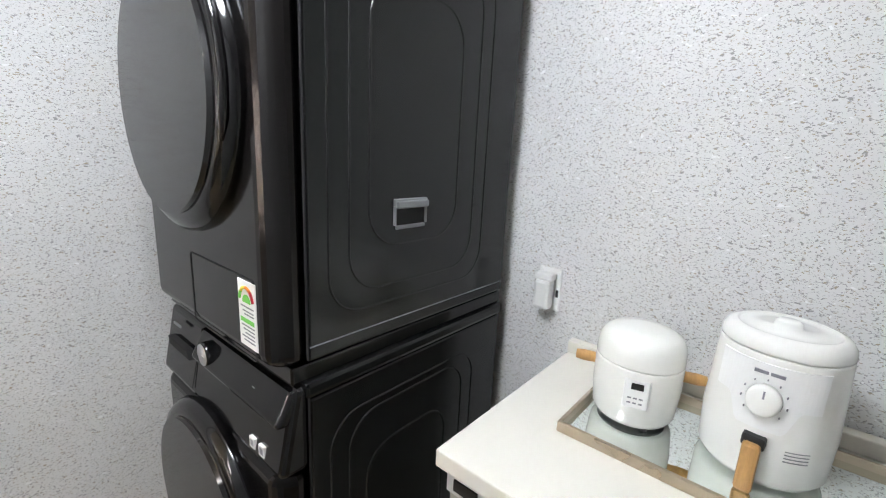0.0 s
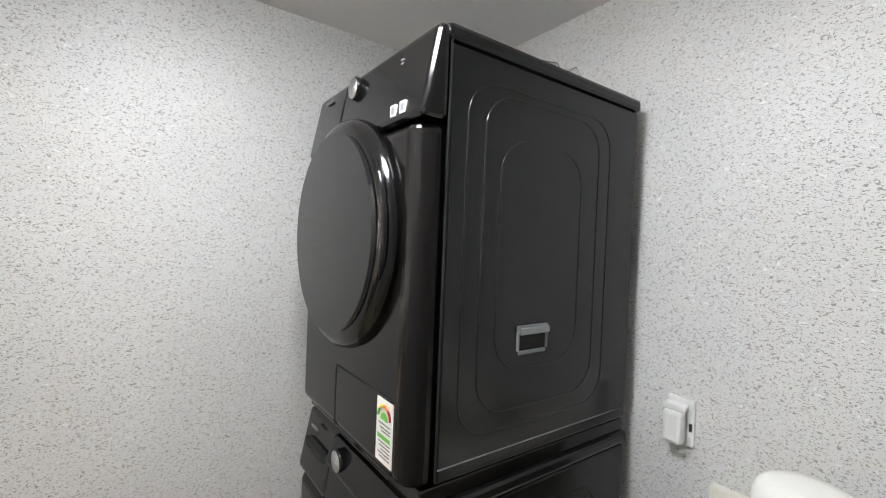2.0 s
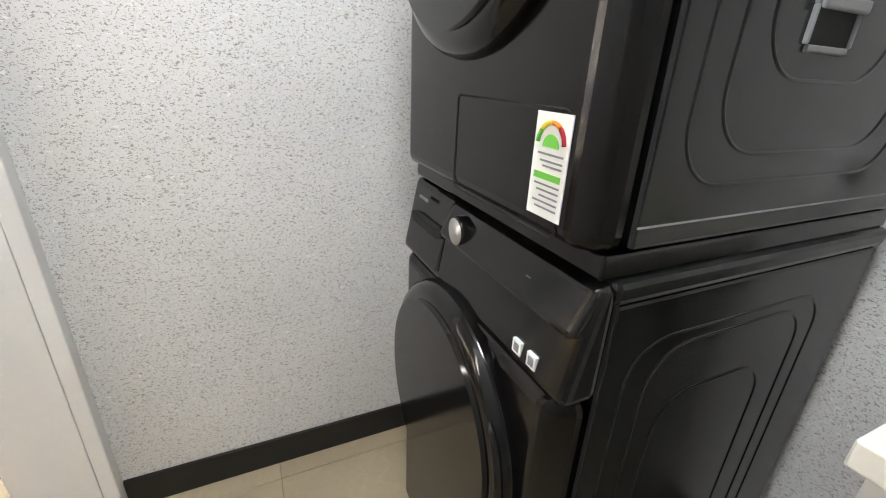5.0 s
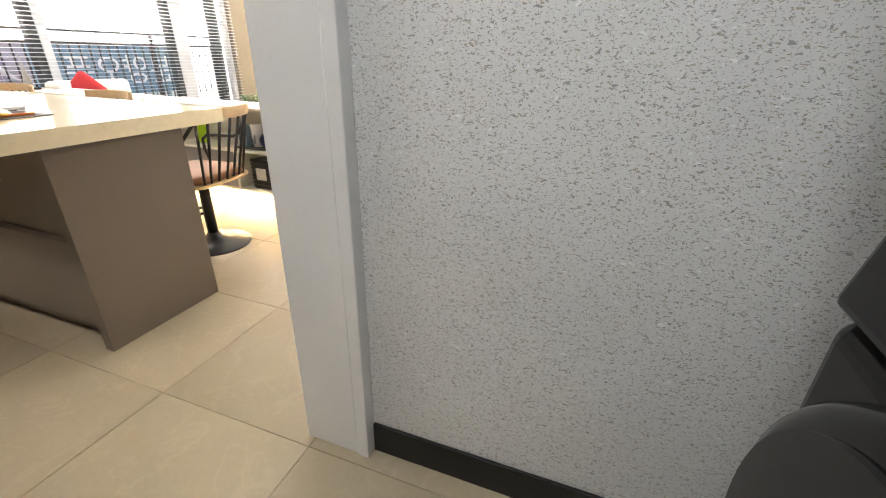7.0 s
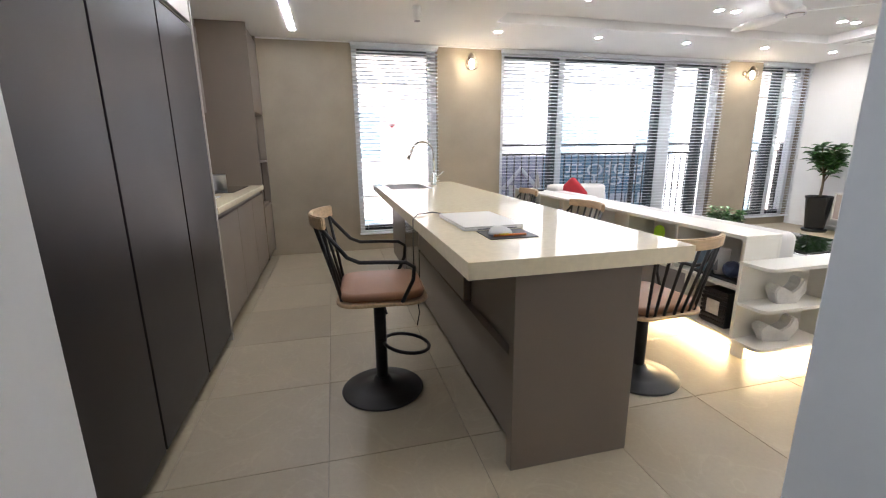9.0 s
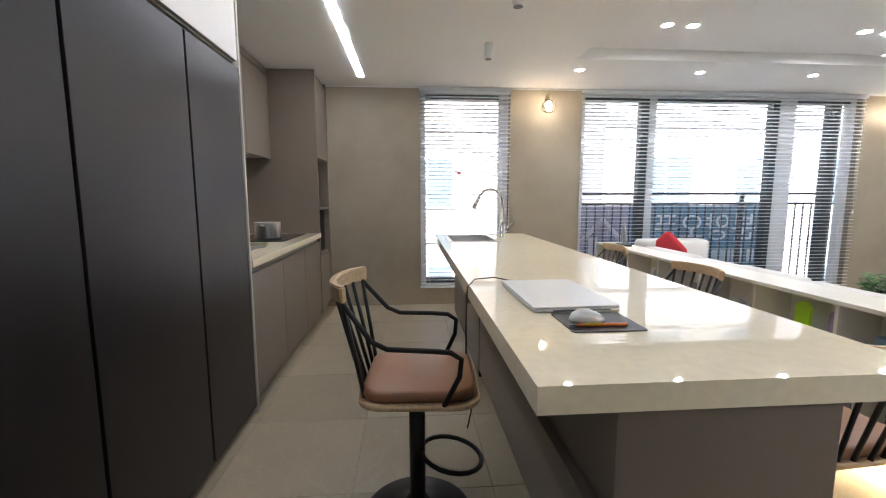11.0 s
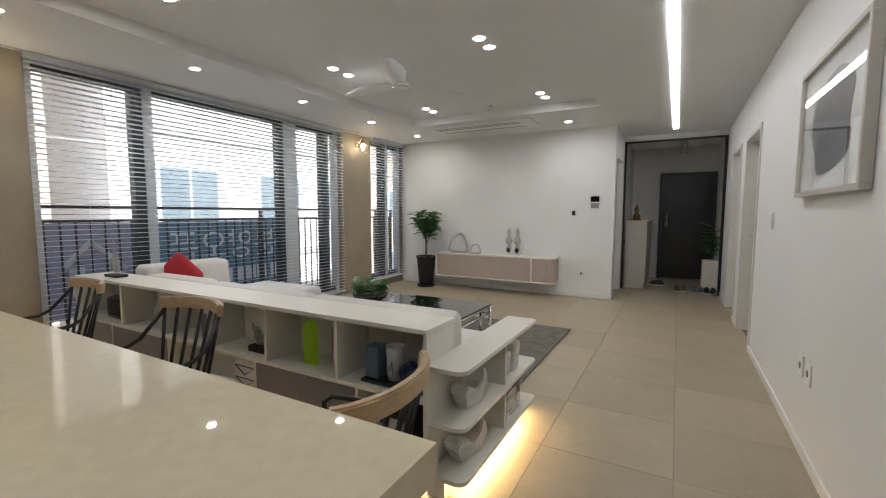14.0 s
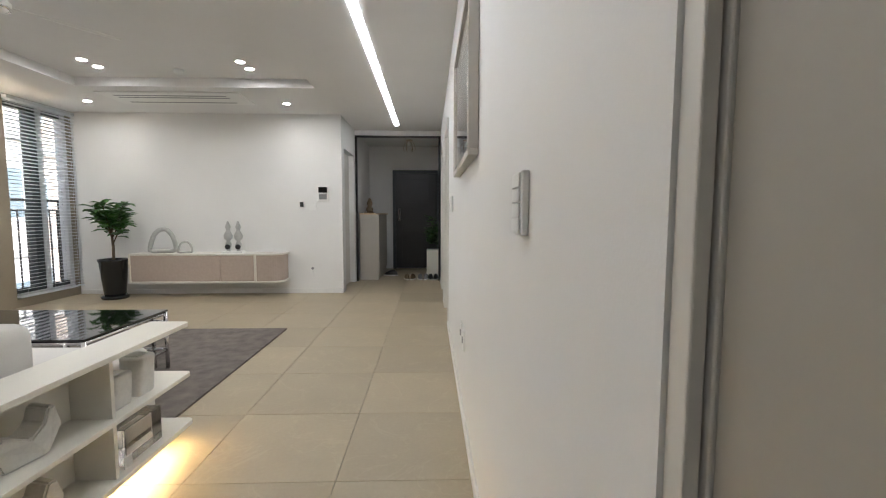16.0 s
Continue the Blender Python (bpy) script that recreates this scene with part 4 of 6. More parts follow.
for k in range(9):
    p = Vector((-3.425, 3.065, Z1 + 0.03))
    pts = [p.copy()]
    for j in range(5):
        p += Vector((rnd.uniform(-0.035, 0.035), rnd.uniform(-0.012, 0.012), rnd.uniform(0.01, 0.045)))
        pts.append(p.copy())
    part("branch", tube(bmesh.new(), pts, [0.009, 0.009, 0.008, 0.006, 0.005, 0.003], 6), M_GREYST, w_)
b_ = thing("black_crate", "black slatted wooden box on the lower shelf", "box")
for z in np.arange(0.12, 0.32, 0.028):
    part("slat", box(-2.52, -2.34, 2.985, 2.995, z, z + 0.02), M_BLACK, b_)
part("body", box(-2.52, -2.34, 2.996, 3.14, 0.1055, 0.33, bev=0.004), M_BLACK, b_)
part("label", box(-2.475, -2.385, 2.981, 2.984, 0.18, 0.27), M_GREYST, b_)
k_ = thing("patterned_box", "white box with black line triangles", "box")
part("body", box(-3.56, -3.38, 2.98, 3.14, 0.1055, 0.345, bev=0.004), M_PAPER, k_)
for q in range(3):
    z = 0.14 + 0.07 * q
    part("line", tube(bmesh.new(), ((-3.55, 2.978, z + 0.05), (-3.47, 2.978, z), (-3.39, 2.978, z + 0.05), (-3.55, 2.978, z + 0.05)), 0.003, 5), M_BLACK, k_)
g_ = thing("figurine", "small white abstract figurine on the bookshelf", "figurine")
part("body", lathe([(0, 0), (0.04, 0), (0.03, 0.02), (0.02, 0.06), (0.035, 0.11), (0.02, 0.16), (0, 0.18)], (-4.5, 3.07, Z1), n=16), M_STONEW, g_)
solid("photo_block", box(-3.98, -3.83, 3.05, 3.08, Z1, Z1 + 0.15, bev=0.002), M_INK, "small dark picture block on the bookshelf", "frame")
solid("wine_box", box(-5.1, -4.83, 3.0, 3.12, Z1, Z1 + 0.17, bev=0.03), M_POT, "dark rounded box on the bookshelf", "box")
k_ = thing("sailboat_ornament", "small sail ornament on a black base", "ornament")
part("base", box(-5.16, -4.98, 3.03, 3.11, 0.713, 0.733, bev=0.003), M_BLACK, k_)
part("mast", bar((-5.07, 3.07, 0.73), (-5.09, 3.07, 1.02), 0.004, 8), M_GREYST, k_)
part("sail", slab([(-5.085, 0.75), (-5.0, 0.75), (-5.09, 0.98)], 3.068, 3.072, "y"), M_GREYST, k_)
part("sail", slab([(-5.1, 0.75), (-5.15, 0.75), (-5.1, 0.9)], 3.068, 3.072, "y"), M_GREYST, k_)

# ---- sofa side ----


def cushion(name, x0, x1, y0, y1, z0, z1, m, parent, bev=0.05):
    bm = box(x0, x1, y0, y1, z0, z1, bev=min(bev, 0.49 * min(x1 - x0, y1 - y0, z1 - z0)), seg=4)
    for f_ in bm.faces:
        f_.smooth = True
    return part(name, bm, m, parent)


r = thing("corner_sofa", "white leatherette corner sofa with its back to the bookshelf", "sofa")
cushion("base", -5.3, -2.28, 3.23, 4.0, 0.08, 0.27, M_SOFA, r, 0.03)
for a, b in ((-3.30, -2.30), (-4.30, -3.31)):
    cushion("seat_cushion", a, b, 3.42, 4.02, 0.275, 0.43, M_SOFA, r)
    cushion("back_cushion", a, b, 3.235, 3.425, 0.30, 0.70, M_SOFA, r)
cushion("seat_cushion", -5.08, -4.31, 3.42, 4.45, 0.275, 0.50, M_SOFA, r)
cushion("chaise_base", -5.3, -4.31, 4.0, 4.5, 0.08, 0.27, M_SOFA, r, 0.03)
cushion("back_cushion", -5.32, -5.07, 3.3, 4.02, 0.30, 0.765, M_SOFA, r)
cushion("back_cushion", -5.05, -4.32, 3.235, 3.425, 0.30, 0.71, M_SOFA, r)
for x in (-5.2, -2.4):
    for y in (3.3, 3.92):
        part("leg", bar((x, y, 0), (x, y, 0.085), 0.02), M_BLACK, r)
bm = box(-0.155, 0.155, -0.05, 0.05, -0.155, 0.155, bev=0.045, seg=4)
for v in bm.verts:
    k = (abs(v.co.x) / 0.155) ** 2 * (abs(v.co.z) / 0.155) ** 2
    v.co.y *= 1 - 0.6 * k
for f_ in bm.faces:
    f_.smooth = True
o = solid("throw_cushion", bm, M_RED, "red fabric cushion leaning on the sofa back", "cushion")
o.matrix_world = pose(-5.0, 3.49, 0.665, -15, 40, 20)

solid("area_rug", box(-4.75, -2.27, 3.9, 5.86, 0, 0.014, bev=0.004), M_RUG, "grey-brown shag rug under the coffee table", "rug")

r = thing("coffee_table", "black glass coffee table with a chrome tube frame", "table")
TX0, TX1, TY0, TY1 = -3.85, -2.73, 4.14, 4.85
part("top", box(TX0, TX1, TY0, TY1, 0.408, 0.42, bev=0.003), M_BGLASS, r)
part("lower_shelf", box(TX0 + 0.06, TX1 - 0.06, TY0 + 0.06, TY1 - 0.06, 0.14, 0.15, bev=0.002), M_BGLASS, r)
for z in (0.395, 0.34, 0.145):
    i = 0.012
    for p0, p1 in (((TX0 + i, TY0 + i), (TX1 - i, TY0 + i)), ((TX1 - i, TY0 + i), (TX1 - i, TY1 - i)), ((TX1 - i, TY1 - i), (TX0 + i, TY1 - i)), ((TX0 + i, TY1 - i), (TX0 + i, TY0 + i))):
        part("rail", bar((*p0, z), (*p1, z), 0.011), M_CHROME, r)
for x in (TX0 + 0.012, TX0 + 0.1, TX1 - 0.1, TX1 - 0.012):
    for y in (TY0 + 0.012, TY1 - 0.012):
        part("leg", bar((x, y, 0.0145), (x, y, 0.405), 0.013), M_CHROME, r)


def leaf(bm, base, d, up, L, W):
    """One folded, pointed leaf."""
    d = d.normalized()
    side = d.cross(up).normalized()
    nrm = side.cross(d)
    mid = [base, base + d * L * 0.5 - nrm * L * 0.02, base + d * L - nrm * L * 0.18]
    l = [base + d * L * 0.25 + side * W * 0.8 + nrm * W * 0.25, base + d * L * 0.65 + side * W * 0.8 + nrm * W * 0.15]
    q = [base + d * L * 0.25 - side * W * 0.8 + nrm * W * 0.25, base + d * L * 0.65 - side * W * 0.8 + nrm * W * 0.15]
    v = [bm.verts.new(p) for p in (*mid, *l, *q)]
    for f_ in ((0, 1, 4, 3), (1, 2, 4), (0, 5, 6, 1), (1, 6, 2)):
        bm.faces.new([v[k] for k in f_])


def foliage(rnd, stems, per, L, W):
    bm = bmesh.new()
    for a, b in stems:
        for k in range(per):
            t = 0.35 + 0.65 * k / (per - 1)
            p = a.lerp(b, t)
            an = k * 2.4 + rnd.uniform(-0.4, 0.4)
            d = Vector((math.cos(an), math.sin(an), rnd.uniform(-0.1, 0.75)))
            leaf(bm, p, d, Vector((0, 0, 1)), L * rnd.uniform(0.7, 1.15), W * rnd.uniform(0.8, 1.1))
    return bm


r = thing("rubber_plant", "tall green rubber plant in a black glazed pot", "plant")
px, py = -4.94, 7.40
part("pot", lathe([(0, 0.045), (0.105, 0.045), (0.115, 0.06), (0.155, 0.47), (0.165, 0.48), (0.165, 0.505), (0.145, 0.505), (0.14, 0.44), (0, 0.44)], (px, py, 0)), M_POT, r)
part("saucer", lathe([(0, 0.0), (0.14, 0.0), (0.15, 0.03), (0.13, 0.044), (0, 0.044)], (px, py, 0)), M_POT, r)
part("soil", lathe([(0, 0.442), (0.139, 0.442), (0.139, 0.468), (0, 0.475)], (px, py, 0)), M_SOIL, r)
rnd = random.Random(11)
stems = []
trunk = [Vector((px, py, 0.46)), Vector((px + 0.015, py - 0.01, 0.65)), Vector((px - 0.005, py, 0.85))]
part("trunk", tube(bmesh.new(), trunk, [0.018, 0.015, 0.012], 8), M_BARK, r)
for k in range(9):
    an = 2.4 * k
    a = trunk[1].lerp(trunk[2], min(1, 0.2 + k / 8))
    b = a + Vector((0.17 * math.cos(an), 0.14 * math.sin(an) - 0.02, rnd.uniform(0.1, 0.5)))
    b.y = min(b.y, 7.58)
    b.z = min(b.z, 1.33)
    stems.append((a, b))
    part("stem", tube(bmesh.new(), (a, a.lerp(b, 0.5) + Vector((0, 0, 0.02)), b), [0.008, 0.006, 0.004], 6), M_BARK, r)
part("leaves", foliage(rnd, stems, 22, 0.165, 0.052), M_LEAF, r, "broad glossy dark green leaves")

r = thing("table_plant", "leafy green plant in a black bowl on the coffee table", "plant")
part("bowl", lathe([(0, 0), (0.09, 0), (0.15, 0.05), (0.155, 0.075), (0.145, 0.075), (0.1, 0.03), (0, 0.03)], (-3.70, 4.40, 0.4205)), M_POT, r)
part("soil", lathe([(0, 0.03), (0.13, 0.05), (0.13, 0.06), (0, 0.065)], (-3.70, 4.40, 0.4205), n=20), M_SOIL, r)
c = Vector((-3.70, 4.40, 0.48))
stems = [(c + Vector((0.09 * math.cos(2.4 * k), 0.09 * math.sin(2.4 * k), 0)), c + Vector((0.13 * math.cos(2.4 * k), 0.13 * math.sin(2.4 * k), rnd.uniform(0.03, 0.15)))) for k in range(26)]
part("leaves", foliage(rnd, stems, 10, 0.06, 0.02), M_LEAF, r, "dense small green leaves")

# television wall
r = thing("floating_console", "wall-hung white console with taupe fronts and rounded ends", "console")
CXa, CXb, CYa, CYb, CZ0, CZ1 = -4.76, -2.84, 7.40, TVY - 0.001, 0.19, 0.565
out = [(CXa, CYb), (CXb, CYb)] + [(CXb - 0.16 + 0.16 * math.cos(a), CYa + 0.16 - 0.16 * math.sin(a)) for a in np.linspace(0, math.pi / 2, 9)] + [(CXa, CYa)]
part("top", slab(out, CZ1 - 0.02, CZ1, bev=0.003), M_LACQ, r)
part("bottom", slab(out, CZ0, CZ0 + 0.02, bev=0.003), M_LACQ, r)
inn = [(CXa + 0.02, CYb), (CXb - 0.02, CYb)] + [(CXb - 0.165 + 0.15 * math.cos(a), CYa + 0.165 - 0.15 * math.sin(a)) for a in np.linspace(0, math.pi / 2, 9)] + [(CXa + 0.02, CYa + 0.015)]
part("body", slab(inn, CZ0 + 0.0205, CZ1 - 0.0205), M_TAUPETV, r)
part("side_panel", box(CXa, CXa + 0.019, CYa, CYb, CZ0 + 0.0202, CZ1 - 0.0202), M_LACQ, r)
part("divider", box(-3.19, -3.165, CYa, CYa + 0.03, CZ0 + 0.0202, CZ1 - 0.0202), M_LACQ, r)
for a, b in ((-4.735, -3.62), (-3.61, -3.195)):
    part("drawer_front", box(a, b, CYa + 0.003, CYa + 0.0148, CZ0 + 0.026, CZ1 - 0.026, bev=0.002), M_TAUPETV, r)


def ring_sculpture(x, y, z, w, h):
    bm = bmesh.new()
    o = [(-w, 0), (w, 0), (w * 0.95, h * 0.35), (w * 0.7, h * 0.7), (w * 0.25, h), (-w * 0.2, h * 0.95), (-w * 0.55, h * 0.72), (-w * 0.85, h * 0.3)]
    pts = []
    for k in range(len(o)):
        a, b = Vector((*o[k], 0)), Vector((*o[(k + 1) % len(o)], 0))
        pts += [a.lerp(b, f) for f in (0.2, 0.5, 0.8)]
    tube(bm, [(x + p.x, y + 0.02 * math.sin(3 * p.x / w), z + p.y + h * 0.09) for p in pts], h * 0.10, 10, True)
    solid("ring_sculpture", bm, M_GREYST, "grey-silver ceramic ring sculpture on the console", "sculpture", "ring sculptures")


ring_sculpture(-4.40, 7.53, CZ1, 0.17, 0.29)
ring_sculpture(-4.10, 7.50, CZ1, 0.09, 0.14)
f = thing("statuette_pair", "pair of slim statuettes on one white base", "statuette")
part("base", box(-3.62, -3.36, 7.47, 7.57, CZ1 + 0.0005, CZ1 + 0.03, bev=0.004), M_WHITEPL, f)
for x in (-3.555, -3.425):
    part("figure", lathe([(0, 0), (0.025, 0), (0.02, 0.03), (0.04, 0.08), (0.02, 0.13), (0.05, 0.16), (0.055, 0.2), (0.03, 0.25), (0.02, 0.27), (0.035, 0.31), (0.02, 0.35), (0.01, 0.38), (0, 0.39)], (x, 7.52, CZ1 + 0.0305), n=16), M_GREYST, f)
    part("ball", lathe([(0, -0.035), (0.025, -0.025), (0.035, 0), (0.025, 0.025), (0, 0.035)], (x + 0.01, 7.47, CZ1 + 0.085), n=14), M_BLACK, f)
r = thing("intercom", "white wall intercom with a dark screen", "intercom")
part("housing", box(-2.445, -2.29, TVY - 0.03, TVY, 1.245, 1.45, bev=0.006), M_WHITEPL, r)
part("screen", box(-2.425, -2.31, TVY - 0.0335, TVY - 0.0305, 1.36, 1.435), M_GLOSS, r)
part("keypad", box(-2.42, -2.315, TVY - 0.033, TVY - 0.0305, 1.27, 1.34), M_GREYPL, r)
r = thing("thermostat", "white wall switch plate beside a small dark knob", "switch")
part("plate", box(-2.60, -2.46, TVY - 0.01, TVY, 1.125, 1.21, bev=0.003), M_WHITEPL, r)
part("knob", box(-2.68, -2.635, TVY - 0.02, TVY, 1.17, 1.235, bev=0.004), M_BLACK, r)


def outlet_y(x, z):
    r = thing("wall_outlet", "white plastic wall socket near the floor", "socket", "wall sockets")
    part("plate", box(x - 0.04, x + 0.04, TVY - 0.008, TVY, z - 0.055, z + 0.055, bev=0.003), M_WHITEPL, r)
    part("socket_hole", lathe([(0, 0), (0.018, 0), (0.018, 0.003), (0, 0.003)], (x, TVY - 0.0115, z + 0.02), "y", 16), M_GREYPL, r)
    part("plug", box(x - 0.018, x + 0.018, TVY - 0.04, TVY - 0.009, z - 0.045, z - 0.012, bev=0.004), M_WHITEPL, r)
    part("cord", tube(bmesh.new(), ((x, TVY - 0.03, z - 0.045), (x + 0.006, TVY - 0.03, 0.15), (x - 0.02, TVY - 0.03, 0.07)), 0.003, 6), M_WHITEPL, r)


outlet_y(-2.53, 0.32)

# hall wall: picture, switches, sockets
r = thing("framed_picture", "framed abstract print, grey shape on white, behind glass", "picture")
py0, py1, pz0, pz1 = 3.49, 4.43, 1.285, 1.92
for a in ((py0, py1, pz0, pz0 + 0.025), (py0, py1, pz1 - 0.025, pz1), (py0, py0 + 0.025, pz0 + 0.025, pz1 - 0.025), (py1 - 0.025, py1, pz0 + 0.025, pz1 - 0.025)):
    part("frame", box(EW - 0.04, EW - 0.001, *a, bev=0.003), M_BEIGECAB, r)
part("mat_board", box(EW - 0.014, EW - 0.002, py0 + 0.025, py1 - 0.025, pz0 + 0.025, pz1 - 0.025), M_PAPER, r)
blob = []
for k in range(48):
    a = 2 * math.pi * k / 48
    blob.append((3.96 + (0.27 + 0.02 * math.cos(5 * a) + 0.015 * math.sin(3 * a)) * abs(math.cos(a)) ** 0.7 * math.copysign(1, math.cos(a)), 1.60 + (0.215 + 0.012 * math.sin(4 * a)) * abs(math.sin(a)) ** 0.7 * math.copysign(1, math.sin(a))))
part("print", slab(blob, EW - 0.0165, EW - 0.0145, "x"), M_ART, r, "dark grey rounded shape")
gp = part("glazing", box(EW - 0.030, EW - 0.027, py0 + 0.024, py1 - 0.024, pz0 + 0.024, pz1 - 0.024), M_GLASS, r)
gp.visible_shadow = False
r = thing("light_switch", "white four-button light switch", "switch")
part("plate", box(EW - 0.014, EW, 2.69, 2.772, 1.03, 1.148, bev=0.003), M_WHITEPL, r)
for k in range(4):
    part("button", box(EW - 0.018, EW - 0.0142, 2.70, 2.762, 1.036 + 0.0275 * k, 1.0615 + 0.0275 * k, bev=0.0015), M_WHITEPL, r)
for y in (4.06, 4.20):
    r = thing("wall_outlet", "white plastic wall socket near the floor", "socket", "wall sockets")
    part("plate", box(EW - 0.01, EW, y - 0.038, y + 0.038, 0.375, 0.485, bev=0.003), M_WHITEPL, r)
    part("socket_hole", lathe([(0, 0), (0.018, 0), (0.018, 0.003), (0, 0.003)], (EW - 0.0135, y, 0.43), "x", 16), M_GREYPL, r)
r = thing("light_switch", "white light switch further along the hall", "switch")
part("plate", box(EW - 0.012, EW, 5.18, 5.26, 1.09, 1.21, bev=0.003), M_WHITEPL, r)
part("button", box(EW - 0.016, EW - 0.0122, 5.195, 5.245, 1.11, 1.19, bev=0.002), M_WHITEPL, r)

# ---- lights and fan on the ceiling ----


def downlight(x, y, z):
    root = thing("downlight", "round recessed ceiling downlight, lit", "lamp", "ceiling downlights")
    bm = lathe([(0.036, 0), (0.05, 0), (0.05, -0.005), (0.038, -0.006), (0.036, 0)], (0, 0, 0), n=24)
    part("ring", bm, M_TRIM, root)
    part("lens", lathe([(0, -0.001), (0.0355, -0.001), (0.0355, -0.003), (0, -0.003)], n=24), M_DL, root)
    root.location = (x, y, z)
    return root


d0 = downlight(-4.91, 2.475, CEIL)
for x, y in ((-4.91, 3.655), (-4.92, 4.825), (-4.93, 6.0), (-4.94, 7.144), (-2.65, 7.19)):
    copy_thing(d0, pose(x, y, CEIL))
for x, y in ((-4.08, 2.80), (-4.08, 3.0), (-4.095, 4.41), (-4.095, 4.61), (-4.12, 6.04), (-4.12, 6.23), (-2.685, 4.43), (-2.685, 4.62), (-2.695, 6.05), (-2.69, 6.24)):
    copy_thing(d0, pose(x, y, CEIL + 0.09))
r = thing("strip_light", "long recessed linear ceiling light over the kitchen, lit", "lamp", "linear ceiling lights")
part("diffuser", box(-5.275, -1.6, 0.387, 0.442, CEIL - 0.006, CEIL + 0.001, bev=0.001), M_STRIP, r)
r = thing("strip_light", "long recessed linear ceiling light along the hall, lit", "lamp", "linear ceiling lights")
part("diffuser", box(-1.455, -1.395, 2.3, 8.38, CEIL - 0.006, CEIL + 0.001, bev=0.001), M_STRIP, r)
for x in (-4.30, -3.38):
    r = thing("spot_lamp", "small white cylinder spotlight on the ceiling, unlit", "lamp", "cylinder spotlights")
    part("housing", bar((x, 1.50, CEIL - 0.115), (x, 1.50, CEIL), 0.034, 24), M_WHITEPL, r)
    part("lens", bar((x, 1.50, CEIL - 0.118), (x, 1.50, CEIL - 0.1145), 0.027, 20), M_INK, r)
r = thing("smoke_detector", "small white ceiling detector", "detector")
part("body", lathe([(0, 0), (0.05, 0), (0.045, -0.03), (0.02, -0.04), (0, -0.04)], (-3.40, 6.30, CEIL + 0.09), n=24), M_WHITEPL, r)
r = thing("ceiling_air_conditioner", "white ceiling air conditioner panel with slots", "air conditioner")
part("panel", box(-4.55, -3.02, 6.72, 7.22, CEIL - 0.016, CEIL, bev=0.004), M_WHITEPL, r)
for y in (6.82, 6.90, 7.1):
    part("slot", box(-4.42, -3.2, y, y + 0.03, CEIL - 0.018, CEIL - 0.0165), M_GREYPL, r)
r = thing("ceiling_fan", "white three-blade ceiling fan at rest", "fan")
fx, fy, fz = -3.55, 4.67, CEIL + 0.09
part("canopy", lathe([(0, 0), (0.08, 0), (0.075, -0.03), (0.03, -0.05), (0, -0.05)], (fx, fy, fz), n=28), M_WHITEPL, r)
part("down_rod", bar((fx, fy, fz - 0.12), (fx, fy, fz - 0.04), 0.014), M_WHITEPL, r)
fz -= 0.06
part("hub", lathe([(0, -0.05), (0.05, -0.05), (0.075, -0.08), (0.075, -0.105), (0.05, -0.13), (0, -0.135)], (fx, fy, fz), n=28), M_WHITEPL, r)
part("cap_ring", lathe([(0.055, -0.112), (0.078, -0.112), (0.078, -0.118), (0.055, -0.118)], (fx, fy, fz), n=28), M_CHROME, r)
for a in (177, 55, 296):
    d, s = Vector((math.cos(radians(a)), math.sin(radians(a)), 0)), Vector((-math.sin(radians(a)), math.cos(radians(a)), 0))
    bm = bmesh.new()
    rows = []
    for t in np.linspace(0, 1, 9):
        c_ = Vector((fx, fy, fz - 0.092)) + d * (0.06 + 0.58 * t)
        w_ = 0.05 + 0.045 * math.sin(math.pi * min(1, t * 1.1)) if t < 0.95 else 0.035
        tw = 0.3 * (1 - 0.5 * t)
        e1 = s * w_ * math.cos(tw) + Vector((0, 0, w_ * math.sin(tw)))
        n_ = Vector((0, 0, 0.005))
        rows.append([bm.verts.new(p) for p in (c_ - e1, c_ - n_, c_ + e1, c_ + n_)])
    for A, B in zip(rows, rows[1:]):
        for k in range(4):
            bm.faces.new((A[k], A[(k + 1) % 4], B[(k + 1) % 4], B[k])).smooth = True
    bm.faces.new(rows[0][::-1])
    bm.faces.new(rows[-1])
    bmesh.ops.recalc_face_normals(bm, faces=bm.faces)
    part("blade", bm, M_WHITEPL, r)


def sconce(y):
    root = thing("wall_sconce", "glass globe wall lamp on a bronze arm, lit", "lamp", "wall lamps")
    x = WW
    part("wall_plate", lathe([(0, 0), (0.04, 0), (0.036, 0.02), (0, 0.022)], (x, y, 2.215), "x", 24), M_GOLD, root)
    part("arm", tube(bmesh.new(), ((x + 0.02, y, 2.215), (x + 0.07, y, 2.225), (x + 0.11, y, 2.26), (x + 0.12, y, 2.285)), 0.008, 8), M_GOLD, root)
    part("cap", lathe([(0, 0.06), (0.02, 0.058), (0.04, 0.02), (0.045, 0), (0, 0)], (x + 0.12, y, 2.24), n=24), M_GOLD, root)
    g = part("shade", lathe([(0.04, 0), (0.07, -0.03), (0.078, -0.07), (0.06, -0.11), (0.045, -0.12), (0.043, -0.119), (0.058, -0.109), (0.076, -0.07), (0.068, -0.031), (0.039, -0.002)], (x + 0.12, y, 2.24), n=28), M_LAMPGLASS, root, "clear globe glass")
    g.visible_shadow = False
    part("bulb", lathe([(0, -0.005), (0.016, -0.01), (0.032, -0.05), (0.022, -0.085), (0, -0.095)], (x + 0.12, y, 2.238), n=20), M_SCONCE, root)


sconce(2.38)
sconce(6.52)

